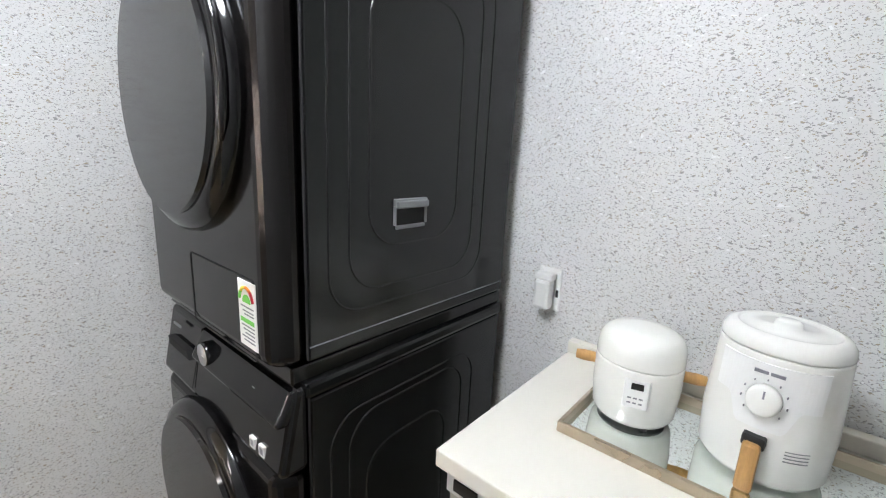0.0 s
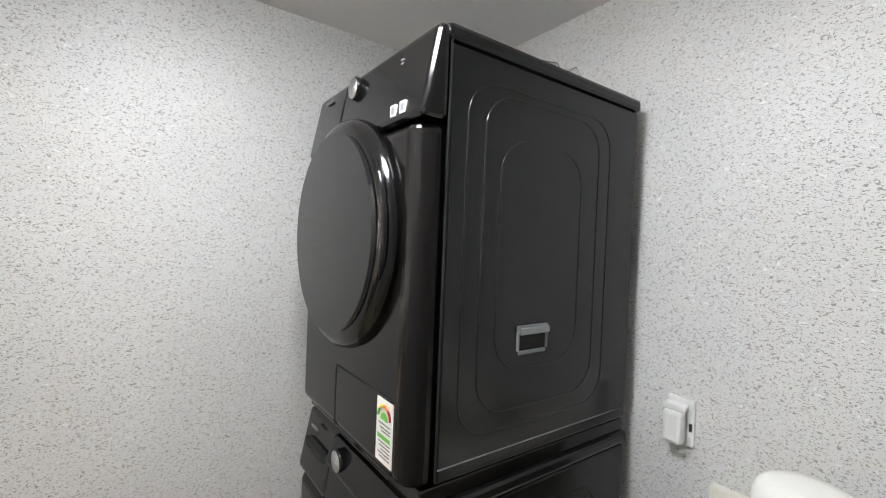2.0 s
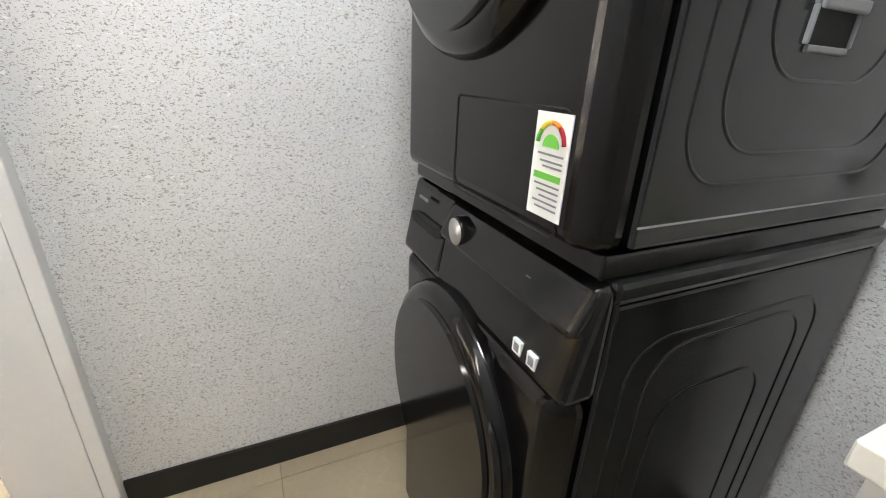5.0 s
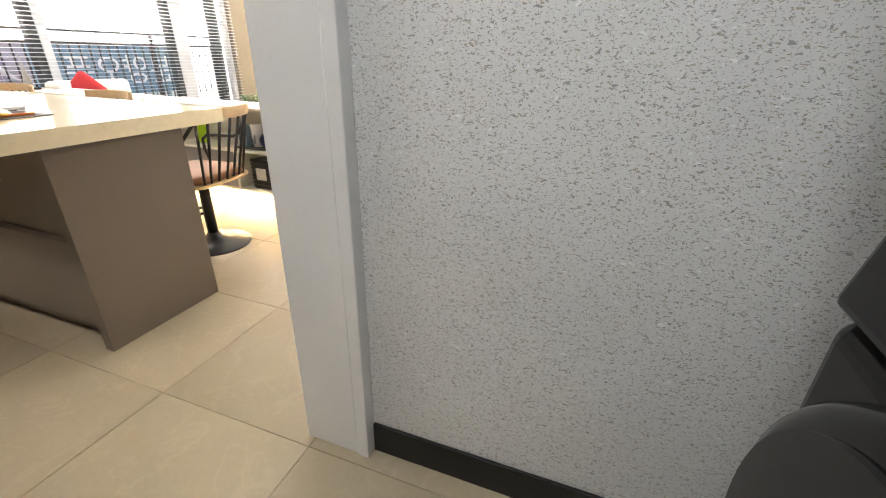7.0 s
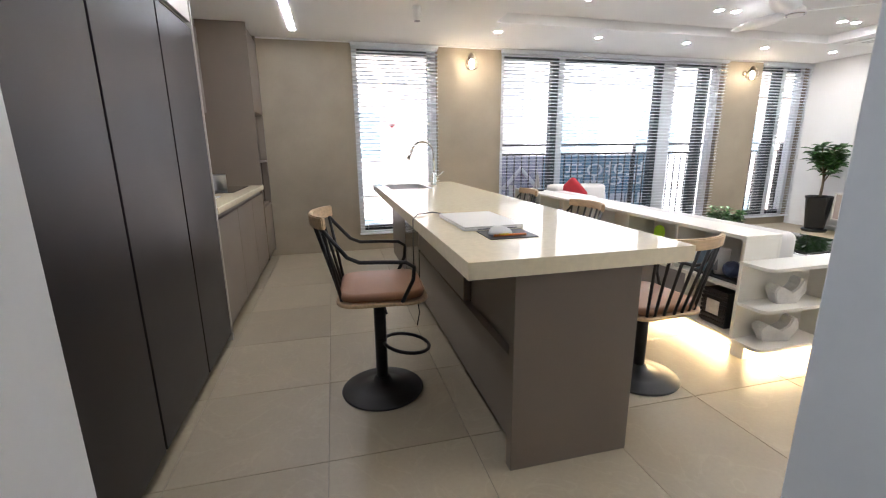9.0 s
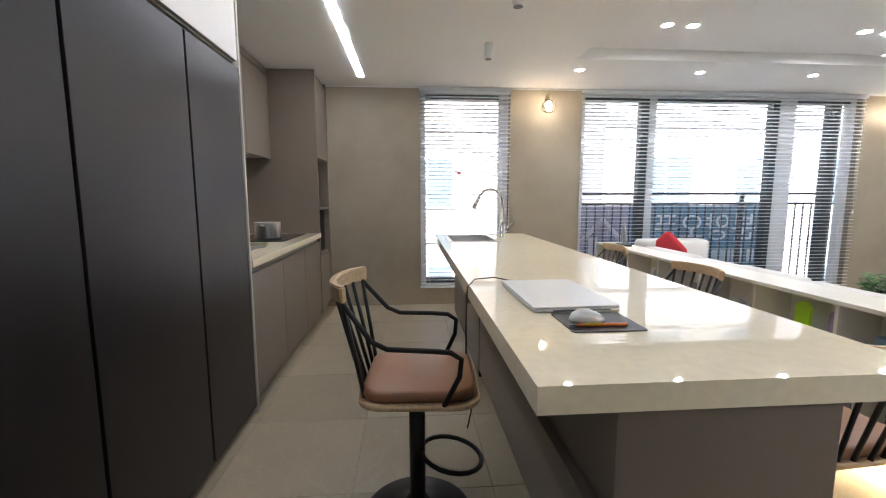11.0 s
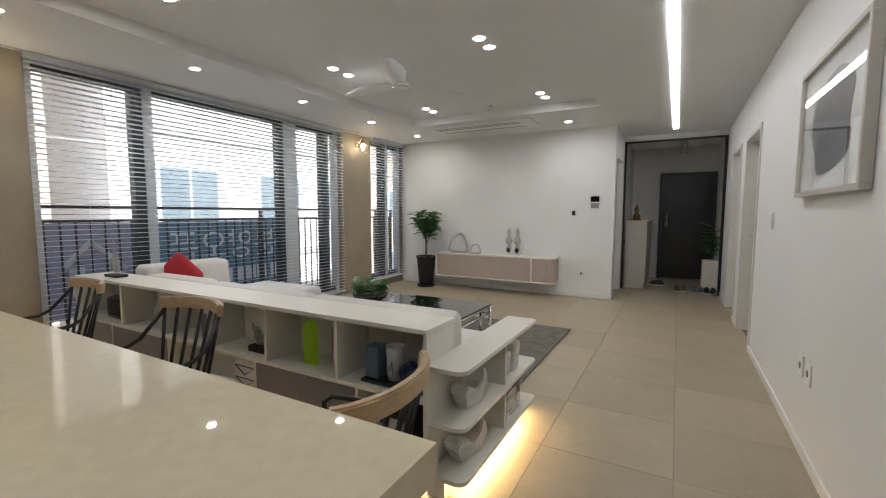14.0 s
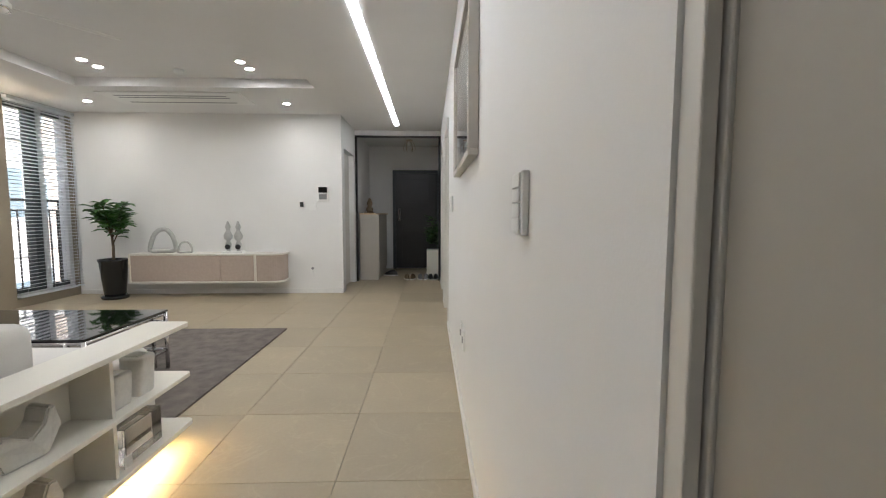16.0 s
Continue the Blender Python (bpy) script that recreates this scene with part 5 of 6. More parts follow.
# ---- entrance ----
r = structure("entrance_frame", box(-2.118, -2.09, 8.76, 8.83, 0, 2.31, bev=0.003), M_BLACK, "slim black frame of the entrance opening", "door frame")
part("frame", box(-0.80, -0.765, 8.76, 8.83, 0, 2.31, bev=0.003), M_BLACK, r)
part("frame", box(-2.09, -0.80, 8.76, 8.83, 2.285, 2.31, bev=0.003), M_BLACK, r)
structure("wall_over_entrance", box(-2.12, EW, 8.765, 8.825, 2.311, CEIL - 0.001), M_WHITE)
r = structure("door_entrance", box(-1.60, -0.80, 10.30, 10.345, 0.02, 1.87, bev=0.004), M_ENTDOOR, "black steel front door, closed", "door")
for a in ((-1.66, -1.60, 0.0, 1.93), (-0.80, -0.766, 0.0, 1.93)):
    part("frame", box(a[0], a[1], 10.28, 10.355, a[2], a[3], bev=0.004), M_DKFRAME, r)
part("frame", box(-1.60, -0.80, 10.28, 10.355, 1.87, 1.93, bev=0.004), M_DKFRAME, r)
for z in (0.2, 0.75, 1.3):
    part("panel", box(-1.48, -0.95, 10.29, 10.2995, z, z + 0.45, bev=0.004), M_ENTDOOR, r)
part("door_lock", box(-1.56, -1.51, 10.26, 10.299, 0.95, 1.2, bev=0.006), M_CHROME, r)
r = thing("shoe_cabinet", "pale beech shoe cabinet beside the entrance", "cabinet")
part("body", box(-2.08, -1.78, 8.87, 10.1, 0.0, 1.07, bev=0.003), M_BEIGECAB, r)
part("top", box(-2.085, -1.74, 8.865, 10.1, 1.0705, 1.09, bev=0.002), M_WOOD, r)
for k in range(3):
    part("door", box(-1.779, -1.765, 8.88 + 0.41 * k, 9.28 + 0.41 * k, 0.1, 1.06, bev=0.002), M_BEIGECAB, r)
r = thing("ornament_cluster", "small dark ornament on the shoe cabinet", "ornament")
part("base", box(-2.02, -1.86, 8.95, 9.05, 1.091, 1.11, bev=0.004), M_BARK, r)
part("figure", lathe([(0, 0), (0.05, 0), (0.06, 0.05), (0.03, 0.1), (0.05, 0.14), (0.02, 0.22), (0, 0.24)], (-1.93, 9.0, 1.1105), n=16), M_BARK, r)
r = thing("planter", "white ribbed planter with a dark leafy plant by the front door", "plant")
part("box", box(-0.99, -0.79, 9.0, 9.3, 0, 0.48, bev=0.006), M_LACQ, r)
first = part("rib", box(-0.006, 0.006, -0.006, 0.0, 0.02, 0.46), M_LACQ, r)
first.location = (-0.97, 8.9995, 0)
for k in range(1, 7):
    share(first, "rib", r, (-0.97 + 0.026 * k, 8.9995, 0))
c = Vector((-0.89, 9.15, 0.48))
stems = [(c, c + Vector((rnd.uniform(-0.1, 0.1), rnd.uniform(-0.14, 0.14), rnd.uniform(0.25, 0.55)))) for k in range(12)]
part("leaves", foliage(rnd, stems, 10, 0.11, 0.035), M_LEAF, r)


def shoe(x, y, turn, m, label):
    root = thing("shoe", label, "shoe", "shoes at the entrance")
    bm = slab([(0.045 * (1 - 0.25 * math.sin(a) ** 2) * math.cos(a) * (1 if math.sin(a) > 0 else 0.85), 0.13 * math.sin(a)) for a in np.linspace(0, 2 * math.pi, 20)[:-1]], 0.0, 0.02, bev=0.003)
    part("sole", bm, M_PAPER if m is not M_PAPER else M_INK, root)
    bm = bmesh.new()
    bmesh.ops.create_uvsphere(bm, u_segments=16, v_segments=10, radius=1)
    for v in bm.verts:
        v.co = (v.co.x * 0.04, v.co.y * 0.122, max(v.co.z, 0) * (0.075 - 0.03 * v.co.y) + 0.0205)
    part("upper", bm, m, root)
    root.matrix_world = pose(x, y, 0, 0, 0, turn)


for k, (x, m) in enumerate(((-1.32, M_BARK), (-1.22, M_BARK), (-1.10, M_INK), (-1.0, M_INK), (-0.93, M_BLACK), (-0.84, M_BLACK))):
    shoe(x, 8.93 if k < 4 else 8.92, 10 * (-1) ** k, m, "dark everyday shoe standing at the entrance")
shoe(-1.62, 9.35, 80, M_BLACK, "black shoe lying near the shoe cabinet")
r = thing("pendant_lamp", "small caged metal ceiling lamp in the entrance, unlit", "lamp")
part("plate", lathe([(0, 0), (0.06, 0), (0.06, -0.015), (0, -0.015)], (-1.30, 9.6, CEIL), n=20), M_GOLD, r)
part("bulb", lathe([(0, -0.02), (0.03, -0.04), (0.03, -0.1), (0, -0.12)], (-1.30, 9.6, CEIL), n=14), M_WHITEPL, r)
for k in range(6):
    a = k * math.pi / 3
    part("cage_wire", tube(bmesh.new(), [(-1.30 + q * math.cos(a), 9.6 + q * math.sin(a), CEIL - z) for q, z in ((0.03, 0.012), (0.09, 0.08), (0.11, 0.17), (0.08, 0.2))], 0.004, 6), M_GOLD, r)

# ---- laundry room ----


def machine(name, z0, z1, dz, pz0, label, dryer):
    """A front loader facing -x; dz: the height of the door's centre; pz0: the underside of the control panel."""
    root = thing(name, label, "washing machine" if not dryer else "tumble dryer")
    ya, yb, xf, xb = 0.444, 1.045, 0.30, 0.925
    part("body", box(xf, xb, ya, yb, z0 + 0.015, z1 - 0.035, bev=0.006), M_APPL, root)
    part("lid", box(xf - 0.01, xb + 0.01, ya - 0.004, yb + 0.004, z1 - 0.034, z1, bev=0.01), M_APPL, root)
    bm = box(xf - 0.062, xf - 0.001, ya, yb, z0 + 0.01, pz0 - 0.003, bev=0.024, seg=4)
    for v in bm.verts:
        if v.co.x < xf - 0.02:
            v.co.y = 0.7445 + (v.co.y - 0.7445) * (1 - 1.9 * (xf - 0.02 - v.co.x))
    part("front_panel", bm, M_FASCIA, root)
    bm = box(xf - 0.062, xf - 0.001, ya - 0.002, yb + 0.002, pz0, z1 - 0.004, bev=0.014, seg=3)
    for v in bm.verts:
        if v.co.x < xf - 0.03:
            v.co.x += 0.035 * (v.co.z - pz0) / (z1 - pz0)
    cp = part("control_panel", bm, M_GLOSS, root)
    yk = 0.77
    xk = xf - 0.058 + 0.035 * 0.75 - (0 if dryer else 0.01)
    zk = pz0 + 0.75 * (z1 - pz0)
    part("knob", lathe([(0, 0.006), (0.0275, 0.006), (0.0275, -0.016), (0.0255, -0.0185), (0, -0.0185)], (xk, yk, zk), "x", 36), M_GLOSS, cp, "dial with a spun steel face")
    part("knob_face", lathe([(0, -0.0187), (0.0245, -0.0187), (0.0245, -0.0197), (0, -0.0199)], (xk, yk, zk), "x", 36), M_STEEL, cp)
    part("knob_pointer", box(xk - 0.0206, xk - 0.0198, yk - 0.017, yk - 0.002, zk - 0.001, zk + 0.001), M_WHITEPL, cp)
    for k in range(4):
        part("printed_mark", box(xk - 0.0052, xk - 0.003, 0.662 - 0.026 * k, 0.675 - 0.026 * k, zk - 0.014, zk - 0.011), M_GREYPL, cp)
    for k in range(2):
        part("printed_mark", box(xk - 0.0052, xk - 0.003, 0.556, 0.567, zk + 0.002 - 0.008 * k, zk + 0.005 - 0.008 * k), M_GREYPL, cp)
    part("printed_mark", box(xk - 0.0075, xk - 0.0045, 0.93, 0.975, zk + 0.008, zk + 0.014), M_GREYPL, cp)
    part("drawer_line", bar((xf - 0.061, 0.846, pz0 + 0.02), (xf - 0.031, 0.846, z1 - 0.02), 0.0012, 6), M_SEAM_SHADE, cp)
    if not dryer:
        # raised strip of the controls, hollow below it, and the drawer's grip
        bm = box(xf - 0.061, xf - 0.03, ya + 0.004, 0.842, 0.936, z1 - 0.006, bev=0.012, seg=4)
        for v in bm.verts:
            if v.co.x < xf - 0.035:
                v.co.x += 0.036 * (v.co.z - 0.936) / 0.07 - 0.004
        part("control_strip", bm, M_GLOSS, cp)
        # no hollow is cut: a black wedge stands for the shade in the grip
        bm = slab([(0.862, 0.918), (0.875, 0.938), (1.0, 0.938), (0.99, 0.918)], xf - 0.058, xf - 0.04, "x", 0.002)
        part("drawer_grip_shade", bm, M_SEAM_SHADE, cp, "black wedge standing for the shaded grip of the detergent drawer")
    R = 0.26
    d = part("door", lathe([(0, -0.040), (0.1, -0.0395), (0.17, -0.038), (R - 0.05, -0.035), (R - 0.038, -0.031), (R - 0.036, -0.025), (R - 0.042, 0), (0, 0)], (xf - 0.062, 0.758, dz), "x", 64), M_DOORGLASS, root, "bulging smoked door glass")
    part("door_rim", lathe([(R - 0.035, -0.034), (R - 0.026, -0.0335), (R - 0.01, -0.027), (R, -0.014), (R + 0.003, 0), (R - 0.035, 0), (R - 0.035, -0.043)], (xf - 0.062, 0.758, dz), "x", 64), M_GLOSS, d)
    arc_ = [(xf - 0.090, 0.758 - (R - 0.012) * math.cos(a), dz + (R - 0.012) * math.sin(a)) for a in np.linspace(-0.35, 0.6, 14)]
    part("door_grip", tube(bmesh.new(), arc_, [0.003, 0.006] + [0.009] * 10 + [0.006, 0.003], 8), M_GLOSS, d)
    for k in range(2):
        part("feature_sticker", box(xf - 0.0600, xf - 0.050, 0.505 + 0.036 * k, 0.525 + 0.036 * k, pz0 + 0.018, pz0 + 0.040), M_PAPER, root)
        part("feature_print", box(xf - 0.0607, xf - 0.0601, 0.509 + 0.036 * k, 0.521 + 0.036 * k, pz0 + 0.022, pz0 + 0.036), M_INK, root)
    # pressed ridges of the side
    zm, hh = (z0 + z1) / 2, z1 - z0
    for xm, w_, h_, cz in ((0.575, 0.46, hh * 0.80, zm), (0.575, 0.37, hh * 0.74, zm + 0.01), (0.565, 0.26, hh * 0.55, zm + 0.01)):
        bm = bmesh.new()
        tube(bm, [(u, ya + 0.0012, v) for u, v in rrect(xm, cz, w_, h_, 0.075, 8)], 0.0032, 6, True)
        part("side_ridge", bm, M_APPL, root)
    part("side_seam", box(xf - 0.0012, xf + 0.0012, ya - 0.0008, ya + 0.004, z0 + 0.02, z1 - 0.03), M_SEAM_SHADE, root)
    part("foot_line", box(xf + 0.004, xb - 0.004, ya - 0.0008, ya + 0.003, z0 + 0.042, z0 + 0.0445), M_GREYPL, root)
    if dryer:
        bm = bmesh.new()
        for a in ((0.497, 0.592, 1.318, 1.332), (0.497, 0.503, 1.278, 1.318), (0.586, 0.592, 1.278, 1.318), (0.503, 0.586, 1.270, 1.278)):
            bx(bm, a[0], a[1], ya - 0.005, ya + 0.002, a[2], a[3], bev=0.002)
        g = part("side_grip", bm, M_GREYPL, root, "grey carrying grip")
        # flat black plate on the side, painting the shade of a recess
        part("grip_recess_shade", box(0.503, 0.586, ya - 0.0015, ya + 0.001, 1.278, 1.318), M_SEAM_SHADE, g)
        part("grip_lip", box(0.499, 0.590, ya - 0.012, ya - 0.005, 1.313, 1.328, bev=0.003), M_GREYPL, g)
        bm = bmesh.new()
        tube(bm, [(xf - 0.0625, u, v) for u, v in rrect(0.643, 1.125, 0.275, 0.15, 0.008, 3)], 0.0014, 5, True)
        part("hatch_line", bm, M_SEAM_SHADE, root)
        st = part("energy_label", box(xf - 0.0645, xf - 0.0628, 0.497, 0.561, 1.072, 1.195), M_PAPER, root, "white energy rating sticker")
        xs = xf - 0.0652
        for a0, a1, m in ((0.1, 0.9, M_RED), (0.95, 1.6, M_ORANGE), (1.65, 2.4, M_YELLOW), (2.45, 3.05, M_GREEN)):
            part("rating_arc", tube(bmesh.new(), [(xs, 0.529 - 0.024 * math.cos(a), 1.158 + 0.026 * math.sin(a)) for a in np.linspace(a0, a1, 6)], 0.0032, 5), m, st)
        part("rating_dome", slab([(0.529 - 0.015 * math.cos(a), 1.156 + 0.015 * math.sin(a)) for a in np.linspace(0, math.pi, 10)], xs - 0.0004, xs + 0.0003, "x"), M_GREEN, st)
        part("rating_bar", box(xs - 0.0003, xs + 0.0003, 0.504, 0.554, 1.118, 1.126), M_GREEN, st)
        for k, z in enumerate((1.148, 1.140, 1.134, 1.112, 1.105, 1.098, 1.091, 1.084)):
            part("print_line", box(xs - 0.0003, xs + 0.0003, 0.504, 0.551 - 0.006 * (k % 3), z - 0.0012, z + 0.0012), M_INK, st)
    return root


machine("washing_machine", 0.0, 1.012, 0.590, 0.835, "black front-loading washing machine under the dryer", False)
machine("tumble_dryer", 1.035, 1.905, 1.513, 1.725, "black tumble dryer stacked on the washing machine", True)
solid("stacking_kit", box(0.27, 0.93, 0.45, 1.04, 1.0125, 1.046, bev=0.004), M_GLOSS, "black stacking frame between the machines", "frame")
bm = bmesh.new()
rnd = random.Random(8)
rows = []
for i in range(9):
    rows.append([bm.verts.new((0.50 + 0.03 * i + rnd.uniform(-.01, .01), 0.475 + 0.035 * j + rnd.uniform(-.01, .01), 1.907 + max(0, rnd.uniform(-0.01, 0.035)))) for j in range(6)])
for i in range(8):
    for j in range(5):
        bm.faces.new((rows[i][j], rows[i + 1][j], rows[i + 1][j + 1], rows[i][j + 1]))
o = solid("plastic_bag", bm, M_LAMPGLASS, "crumpled clear plastic bag on top of the dryer", "bag")
sm = o.modifiers.new("thick", "SOLIDIFY")
sm.thickness = 0.002
# no known hose: a thin black tube added where the gap lies in shade
r = thing("drain_hose", "thin black tube added in the shaded gap behind the machines", "hose")
part("hose", tube(bmesh.new(), ((0.955, 0.49, 1.86), (0.96, 0.485, 1.5), (0.955, 0.48, 1.1), (0.96, 0.485, 0.6), (0.955, 0.49, 0.05)), 0.005, 8), M_BLACK, r)

r = thing("laundry_cabinet", "low taupe cabinet with an open front edge below the worktop", "cabinet")
CT = 0.919
part("body", box(0.45, 0.968, -1.1, 0.225, 0.1, CT - 0.035), M_BEIGECAB, r)
part("plinth", box(0.5, 0.968, -1.1, 0.22, 0, 0.099), M_BLACK, r)
for k in range(3):
    part("door", box(0.43, 0.449, -0.2 - 0.44 * (k) + 0.003, 0.223 - 0.44 * k, 0.12, CT - 0.11, bev=0.003), M_BEIGECAB, r)
part("edge_rail", box(0.435, 0.449, -1.1, 0.224, CT - 0.085, CT - 0.036, bev=0.003), M_TRIM, r)
part("badge", box(0.431, 0.4345, 0.155, 0.205, CT - 0.072, CT - 0.05), M_BLACK, r)
solid("laundry_worktop", box(0.42, 0.966, -1.12, 0.24, CT - 0.0345, CT, bev=0.003), M_LACQ, "white worktop beside the machines", "worktop")
solid("worktop_splash", box(0.952, 0.981, -1.12, 0.24, CT + 0.0005, CT + 0.035, bev=0.003), M_LACQ, "low white upstand along the flecked wall", "upstand")
r = thing("mirror_tray", "champagne-framed mirror tray on the worktop", "tray")
part("mirror", box(0.625, 0.895, -0.52, 0.10, CT + 0.001, CT + 0.006), M_MIRROR, r)
for a in ((0.617, 0.625, -0.528, 0.108), (0.895, 0.903, -0.528, 0.108), (0.625, 0.895, 0.10, 0.108), (0.625, 0.895, -0.528, -0.52)):
    part("rim", box(*a, CT + 0.0005, CT + 0.022, bev=0.002), M_GOLD, r)
TZ = CT + 0.0065
# small rice cooker
cx, cy = 0.775, 0.02
r = thing("rice_cooker", "small cream rice cooker with wooden side handles", "rice cooker")
part("base_plate", lathe([(0, 0.005), (0.076, 0.005), (0.078, 0.009), (0, 0.009)], (cx, cy, TZ), n=48), M_GREYPL, r)
part("body", lathe([(0, 0.0095), (0.084, 0.0095), (0.087, 0.011), (0.093, 0.02), (0.0985, 0.07), (0.0985, 0.125), (0.0980, 0.128), (0.096, 0.129), (0, 0.129)], (cx, cy, TZ), n=56), M_CREAMPL, r)
part("lid", lathe([(0, 0.1295), (0.096, 0.1295), (0.0985, 0.131), (0.0985, 0.134), (0.0978, 0.152), (0.0945, 0.168), (0.086, 0.181), (0.07, 0.188), (0.04, 0.191), (0, 0.192)], (cx, cy, TZ), n=56), M_CREAMPL, r)
for k in range(4):
    a = k * math.pi / 2 + 0.7
    part("foot", bar((cx + 0.07 * math.cos(a), cy + 0.07 * math.sin(a), TZ), (cx + 0.07 * math.cos(a), cy + 0.07 * math.sin(a), TZ + 0.007), 0.008), M_GREYPL, r)
fd = Vector((-0.96, -0.28, 0)).normalized()
sd = Vector((0.28, -0.96, 0)).normalized()
for sg in (-1, 1):
    p0 = Vector((cx, cy, TZ + 0.105)) + sd * sg * 0.095
    part("handle", tube(bmesh.new(), (p0, p0 + sd * sg * 0.03, p0 + sd * sg * 0.05), [0.011, 0.012, 0.010], 12), M_WOODH, r, "round wooden handle")
q = pose(cx, cy, TZ, 0, 0, math.degrees(math.atan2(fd.y, fd.x)))
pl = part("display_panel", box(0.0905, 0.0996, -0.028, 0.028, 0.055, 0.115, bev=0.004), M_WHITEPL, r)
pl.matrix_local = q
dw = part("display", box(0.0985, 0.1005, -0.013, 0.013, 0.095, 0.108, bev=0.0006), M_GLOSS, r, "dark display window")
dw.matrix_local = q
for k in range(6):
    kk = part("button_print", box(0.0985, 0.1002, -0.018 + 0.012 * (k % 3), -0.010 + 0.012 * (k % 3), 0.066 + 0.010 * (k // 3), 0.069 + 0.010 * (k // 3)), M_INK, r)
    kk.matrix_local = q
r.matrix_world = Matrix.Translation((cx, cy, TZ)) @ Matrix.Diagonal((0.82, 0.82, 0.98, 1)) @ Matrix.Translation((-cx, -cy, -TZ))
# air fryer
cx, cy = 0.79, -0.19
r = thing("air_fryer", "cream air fryer with a dial and a wooden drawer handle", "air fryer")
part("body", lathe([(0, 0.008), (0.13, 0.008), (0.142, 0.025), (0.146, 0.12), (0.1372, 0.305), (0.1368, 0.309), (0.134, 0.31), (0, 0.31)], (cx, cy, TZ), n=64), M_CREAMPL, r)
part("lid", lathe([(0, 0.3115), (0.1345, 0.3115), (0.137, 0.313), (0.137, 0.318), (0.135, 0.332), (0.124, 0.347), (0.110, 0.351), (0.106, 0.351), (0.104, 0.348), (0.1, 0.347), (0.03, 0.350), (0.028, 0.362), (0.02, 0.367), (0, 0.367)], (cx, cy, TZ), n=64), M_CREAMPL, r)
fd = Vector((-0.99, 0.1, 0)).normalized()
q = pose(cx, cy, TZ, 0, 0, math.degrees(math.atan2(fd.y, fd.x)))


def onf(name, bm, m, label=""):
    o = part(name, bm, m, r, label)
    o.matrix_local = q


bm = bmesh.new()
cols = []
for y in np.linspace(-0.105, 0.105, 29):
    u = abs(y)
    low = 0.205 if u > 0.075 else 0.145 if u < 0.045 else 0.145 + 0.06 * (0.5 - 0.5 * math.cos(math.pi * (u - 0.045) / 0.03))
    cols.append([bm.verts.new((math.sqrt(rr * rr - y * y), y, z)) for rr, z in ((0.1475 - 0.02 * (low - 0.1), low), (0.1415, 0.295), (0.125, 0.295), (0.125, low))])
for A, B in zip(cols, cols[1:]):
    for k in range(4):
        bm.faces.new((A[k], B[k], B[(k + 1) % 4], A[(k + 1) % 4]))
bm.faces.new(cols[0])
bm.faces.new(cols[-1][::-1])
bmesh.ops.recalc_face_normals(bm, faces=bm.faces)
onf("front_shield", bm, M_WHITEPL)
onf("dial", lathe([(0, 0), (0.037, 0), (0.035, 0.016), (0.03, 0.019), (0, 0.019)], (0.143, 0, 0.215), "x", 36), M_CREAMPL, "round white dial")
onf("dial_mark", box(0.1622, 0.163, -0.002, 0.002, 0.222, 0.24), M_INK)
for k in range(2):
    onf("vent_slot", box(0.138, 0.1442, -0.03 + 0.032 * k, -0.002 + 0.032 * k, 0.272, 0.279), M_INK)
for k in range(9):
    a = radians(-40 + 32.5 * k)
    onf("dial_tick", box(0.138, 0.1462, 0.046 * math.cos(a) - 0.0015, 0.046 * math.cos(a) + 0.0015, 0.215 + 0.046 * math.sin(a) - 0.0015, 0.215 + 0.046 * math.sin(a) + 0.0015), M_INK)
onf("handle_mount", box(0.13, 0.168, -0.024, 0.024, 0.105, 0.132, bev=0.005), M_BLACK)
onf("handle", box(0.155, 0.181, -0.019, 0.019, 0.0, 0.12, bev=0.008), M_WOODH, "flat wooden handle")
for k in range(4):
    z = 0.088 + 0.008 * k
    onf("warning_print", tube(bmesh.new(), [(0.1452 * math.cos(a), 0.1452 * math.sin(a), z) for a in np.linspace(0.42, 0.78, 8)], 0.0014, 6), M_GREYPL)
r.matrix_world = Matrix.Translation((cx, cy, TZ)) @ Matrix.Diagonal((0.645, 0.645, 0.715, 1)) @ Matrix.Translation((-cx, -cy, -TZ))
r = thing("power_cord", "white power cord coiled on the worktop", "cable")
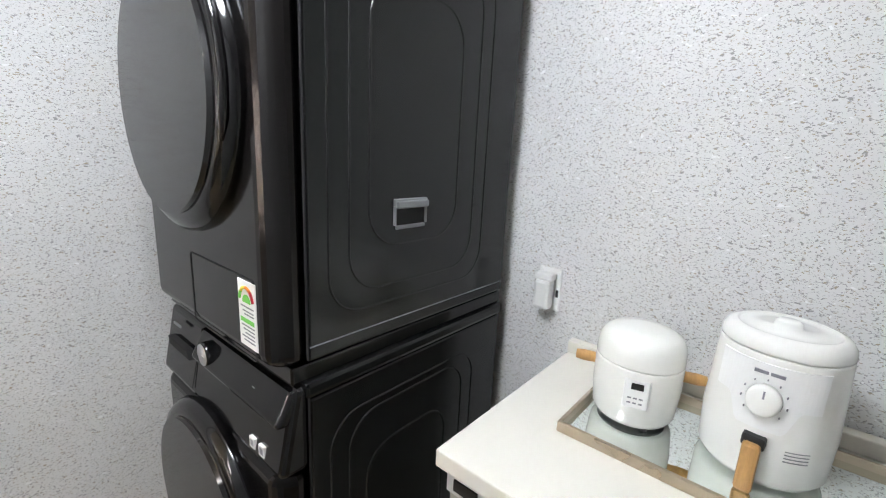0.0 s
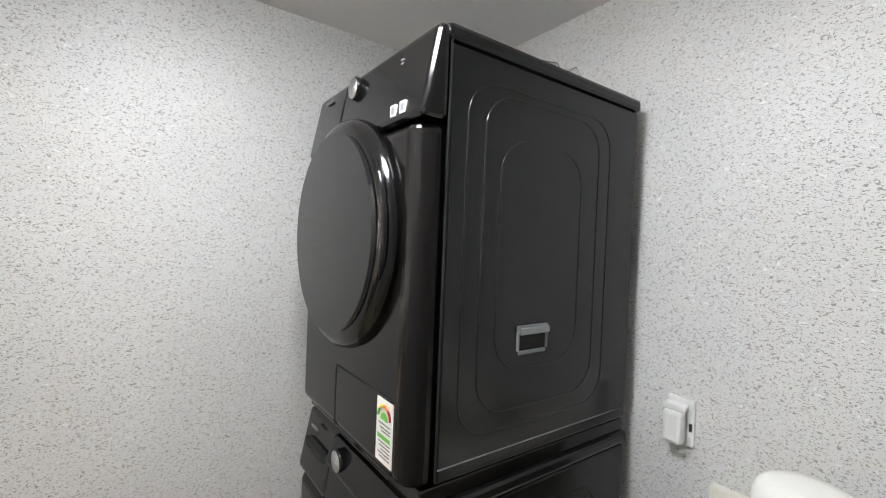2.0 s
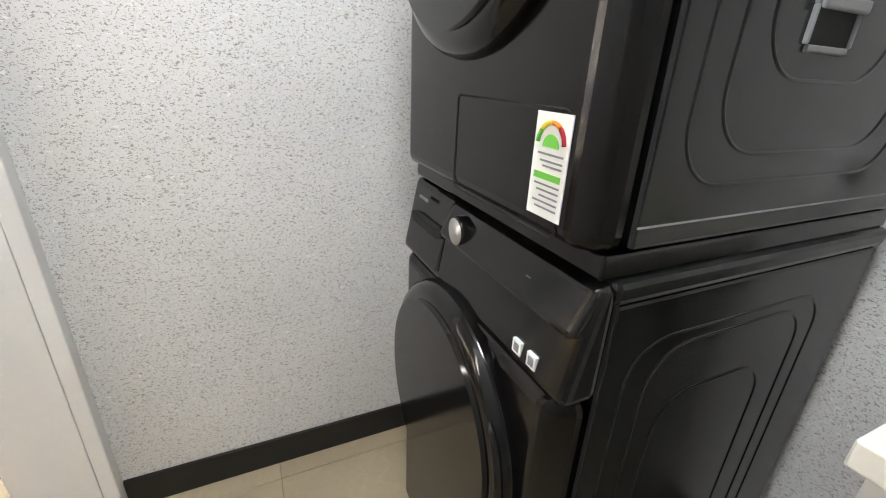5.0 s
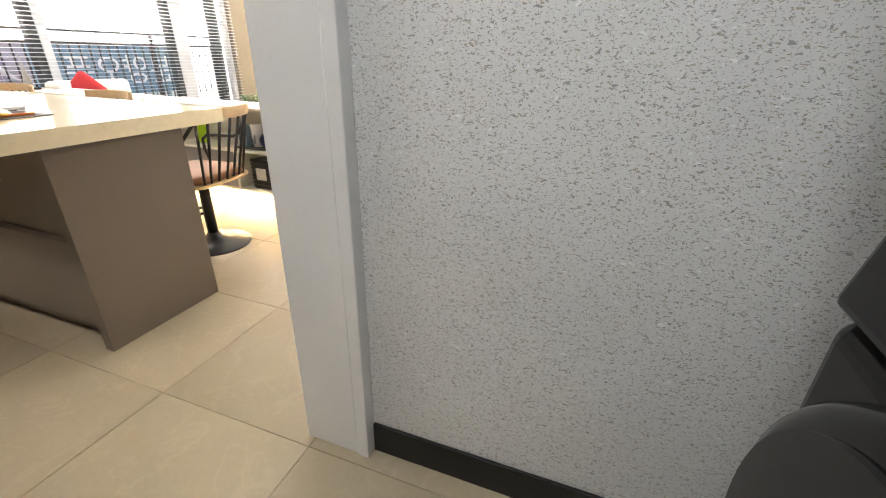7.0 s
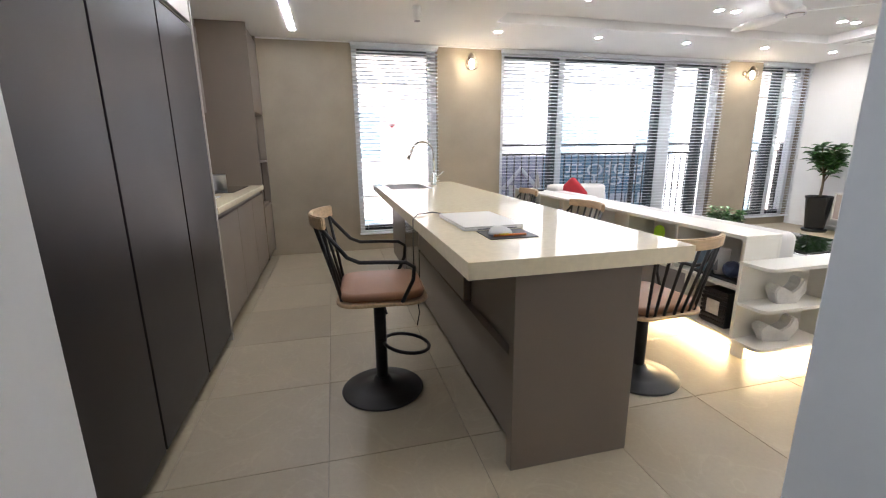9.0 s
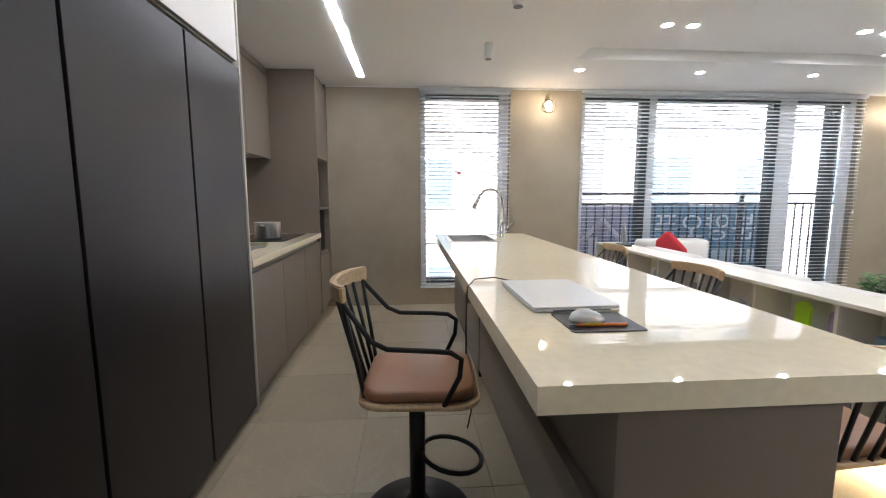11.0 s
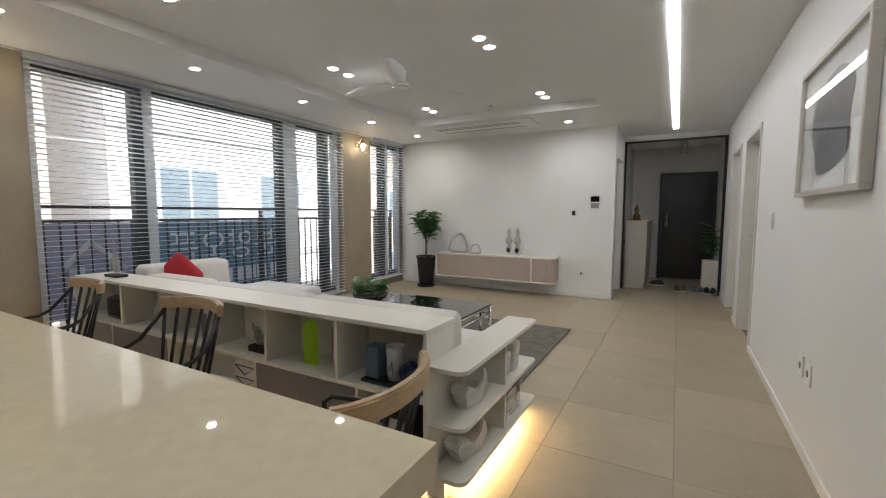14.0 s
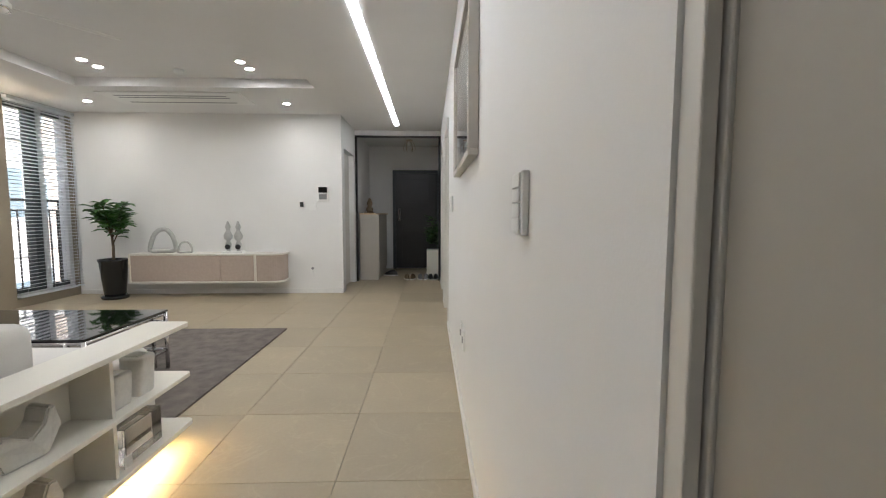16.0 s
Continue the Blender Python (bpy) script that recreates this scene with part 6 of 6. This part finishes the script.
pts = [(0.905 + 0.03 * math.sin(2.1 * k), -0.38 - 0.035 * k + 0.02 * math.cos(3 * k), CT + 0.006 + 0.008 * (k % 3)) for k in range(9)]
part("cord", tube(bmesh.new(), pts, 0.0035, 6), M_WHITEPL, r)
r = thing("wall_outlet", "white wall socket with a plugged-in white adapter", "socket", "wall sockets")
part("plate", box(0.972, 0.982, 0.287, 0.353, 1.015, 1.134, bev=0.003), M_WHITEPL, r)
part("adapter", box(0.935, 0.9715, 0.302, 0.350, 1.022, 1.105, bev=0.01), M_WHITEPL, r)
part("socket_slot", box(0.9695, 0.9716, 0.291, 0.298, 1.055, 1.075), M_BLACK, r)
part("adapter_cap", box(0.94, 0.9715, 0.299, 0.352, 1.104, 1.122, bev=0.004), M_WHITEPL, r)
r = thing("laundry_ceiling_lamp", "round flat white ceiling lamp, lit", "lamp")
part("diffuser", lathe([(0, 0), (0.16, 0), (0.16, -0.03), (0.14, -0.045), (0, -0.05)], (-0.10, 0.30, LCEIL - 0.001), n=40), M_LAUNDRY, r)
part("rim", lathe([(0.161, 0), (0.17, 0), (0.17, -0.02), (0.161, -0.02), (0.161, 0)], (-0.10, 0.30, LCEIL - 0.001), n=40), M_TRIM, r)

# ---- floor tiles ----
PX, PY, X0, Y0 = 0.605, 0.5875, -1.32, 0.63
whole = None
for i in range(-8, 5):
    for j in range(-5, 18):
        xa, xb = X0 + PX * i, X0 + PX * (i + 1)
        ya, yb = Y0 + PY * j, Y0 + PY * (j + 1)
        ca, cb, da, db = max(xa, WW), min(xb, 0.982), max(ya, -1.8), min(yb, 10.36)
        if cb - ca < 0.03 or db - da < 0.03 or (cb <= EW and db < -0.68) or (ca > EW and da > 1.29):
            continue
        cut = cb - ca < PX - 0.001 or db - da < PY - 0.001
        if cut or whole is None:
            bm = bx(bmesh.new(), 0.0012, cb - ca - 0.0012, 0.0012, db - da - 0.0012, -0.006, 0.0, bev=0.0008, seg=1)
            t_ = part("tile", bm, M_TILE, floor_slab)
            t_.location = (ca, da, 0)
            if not cut:
                whole = t_
        else:
            share(whole, "tile", floor_slab, (ca, da, 0))
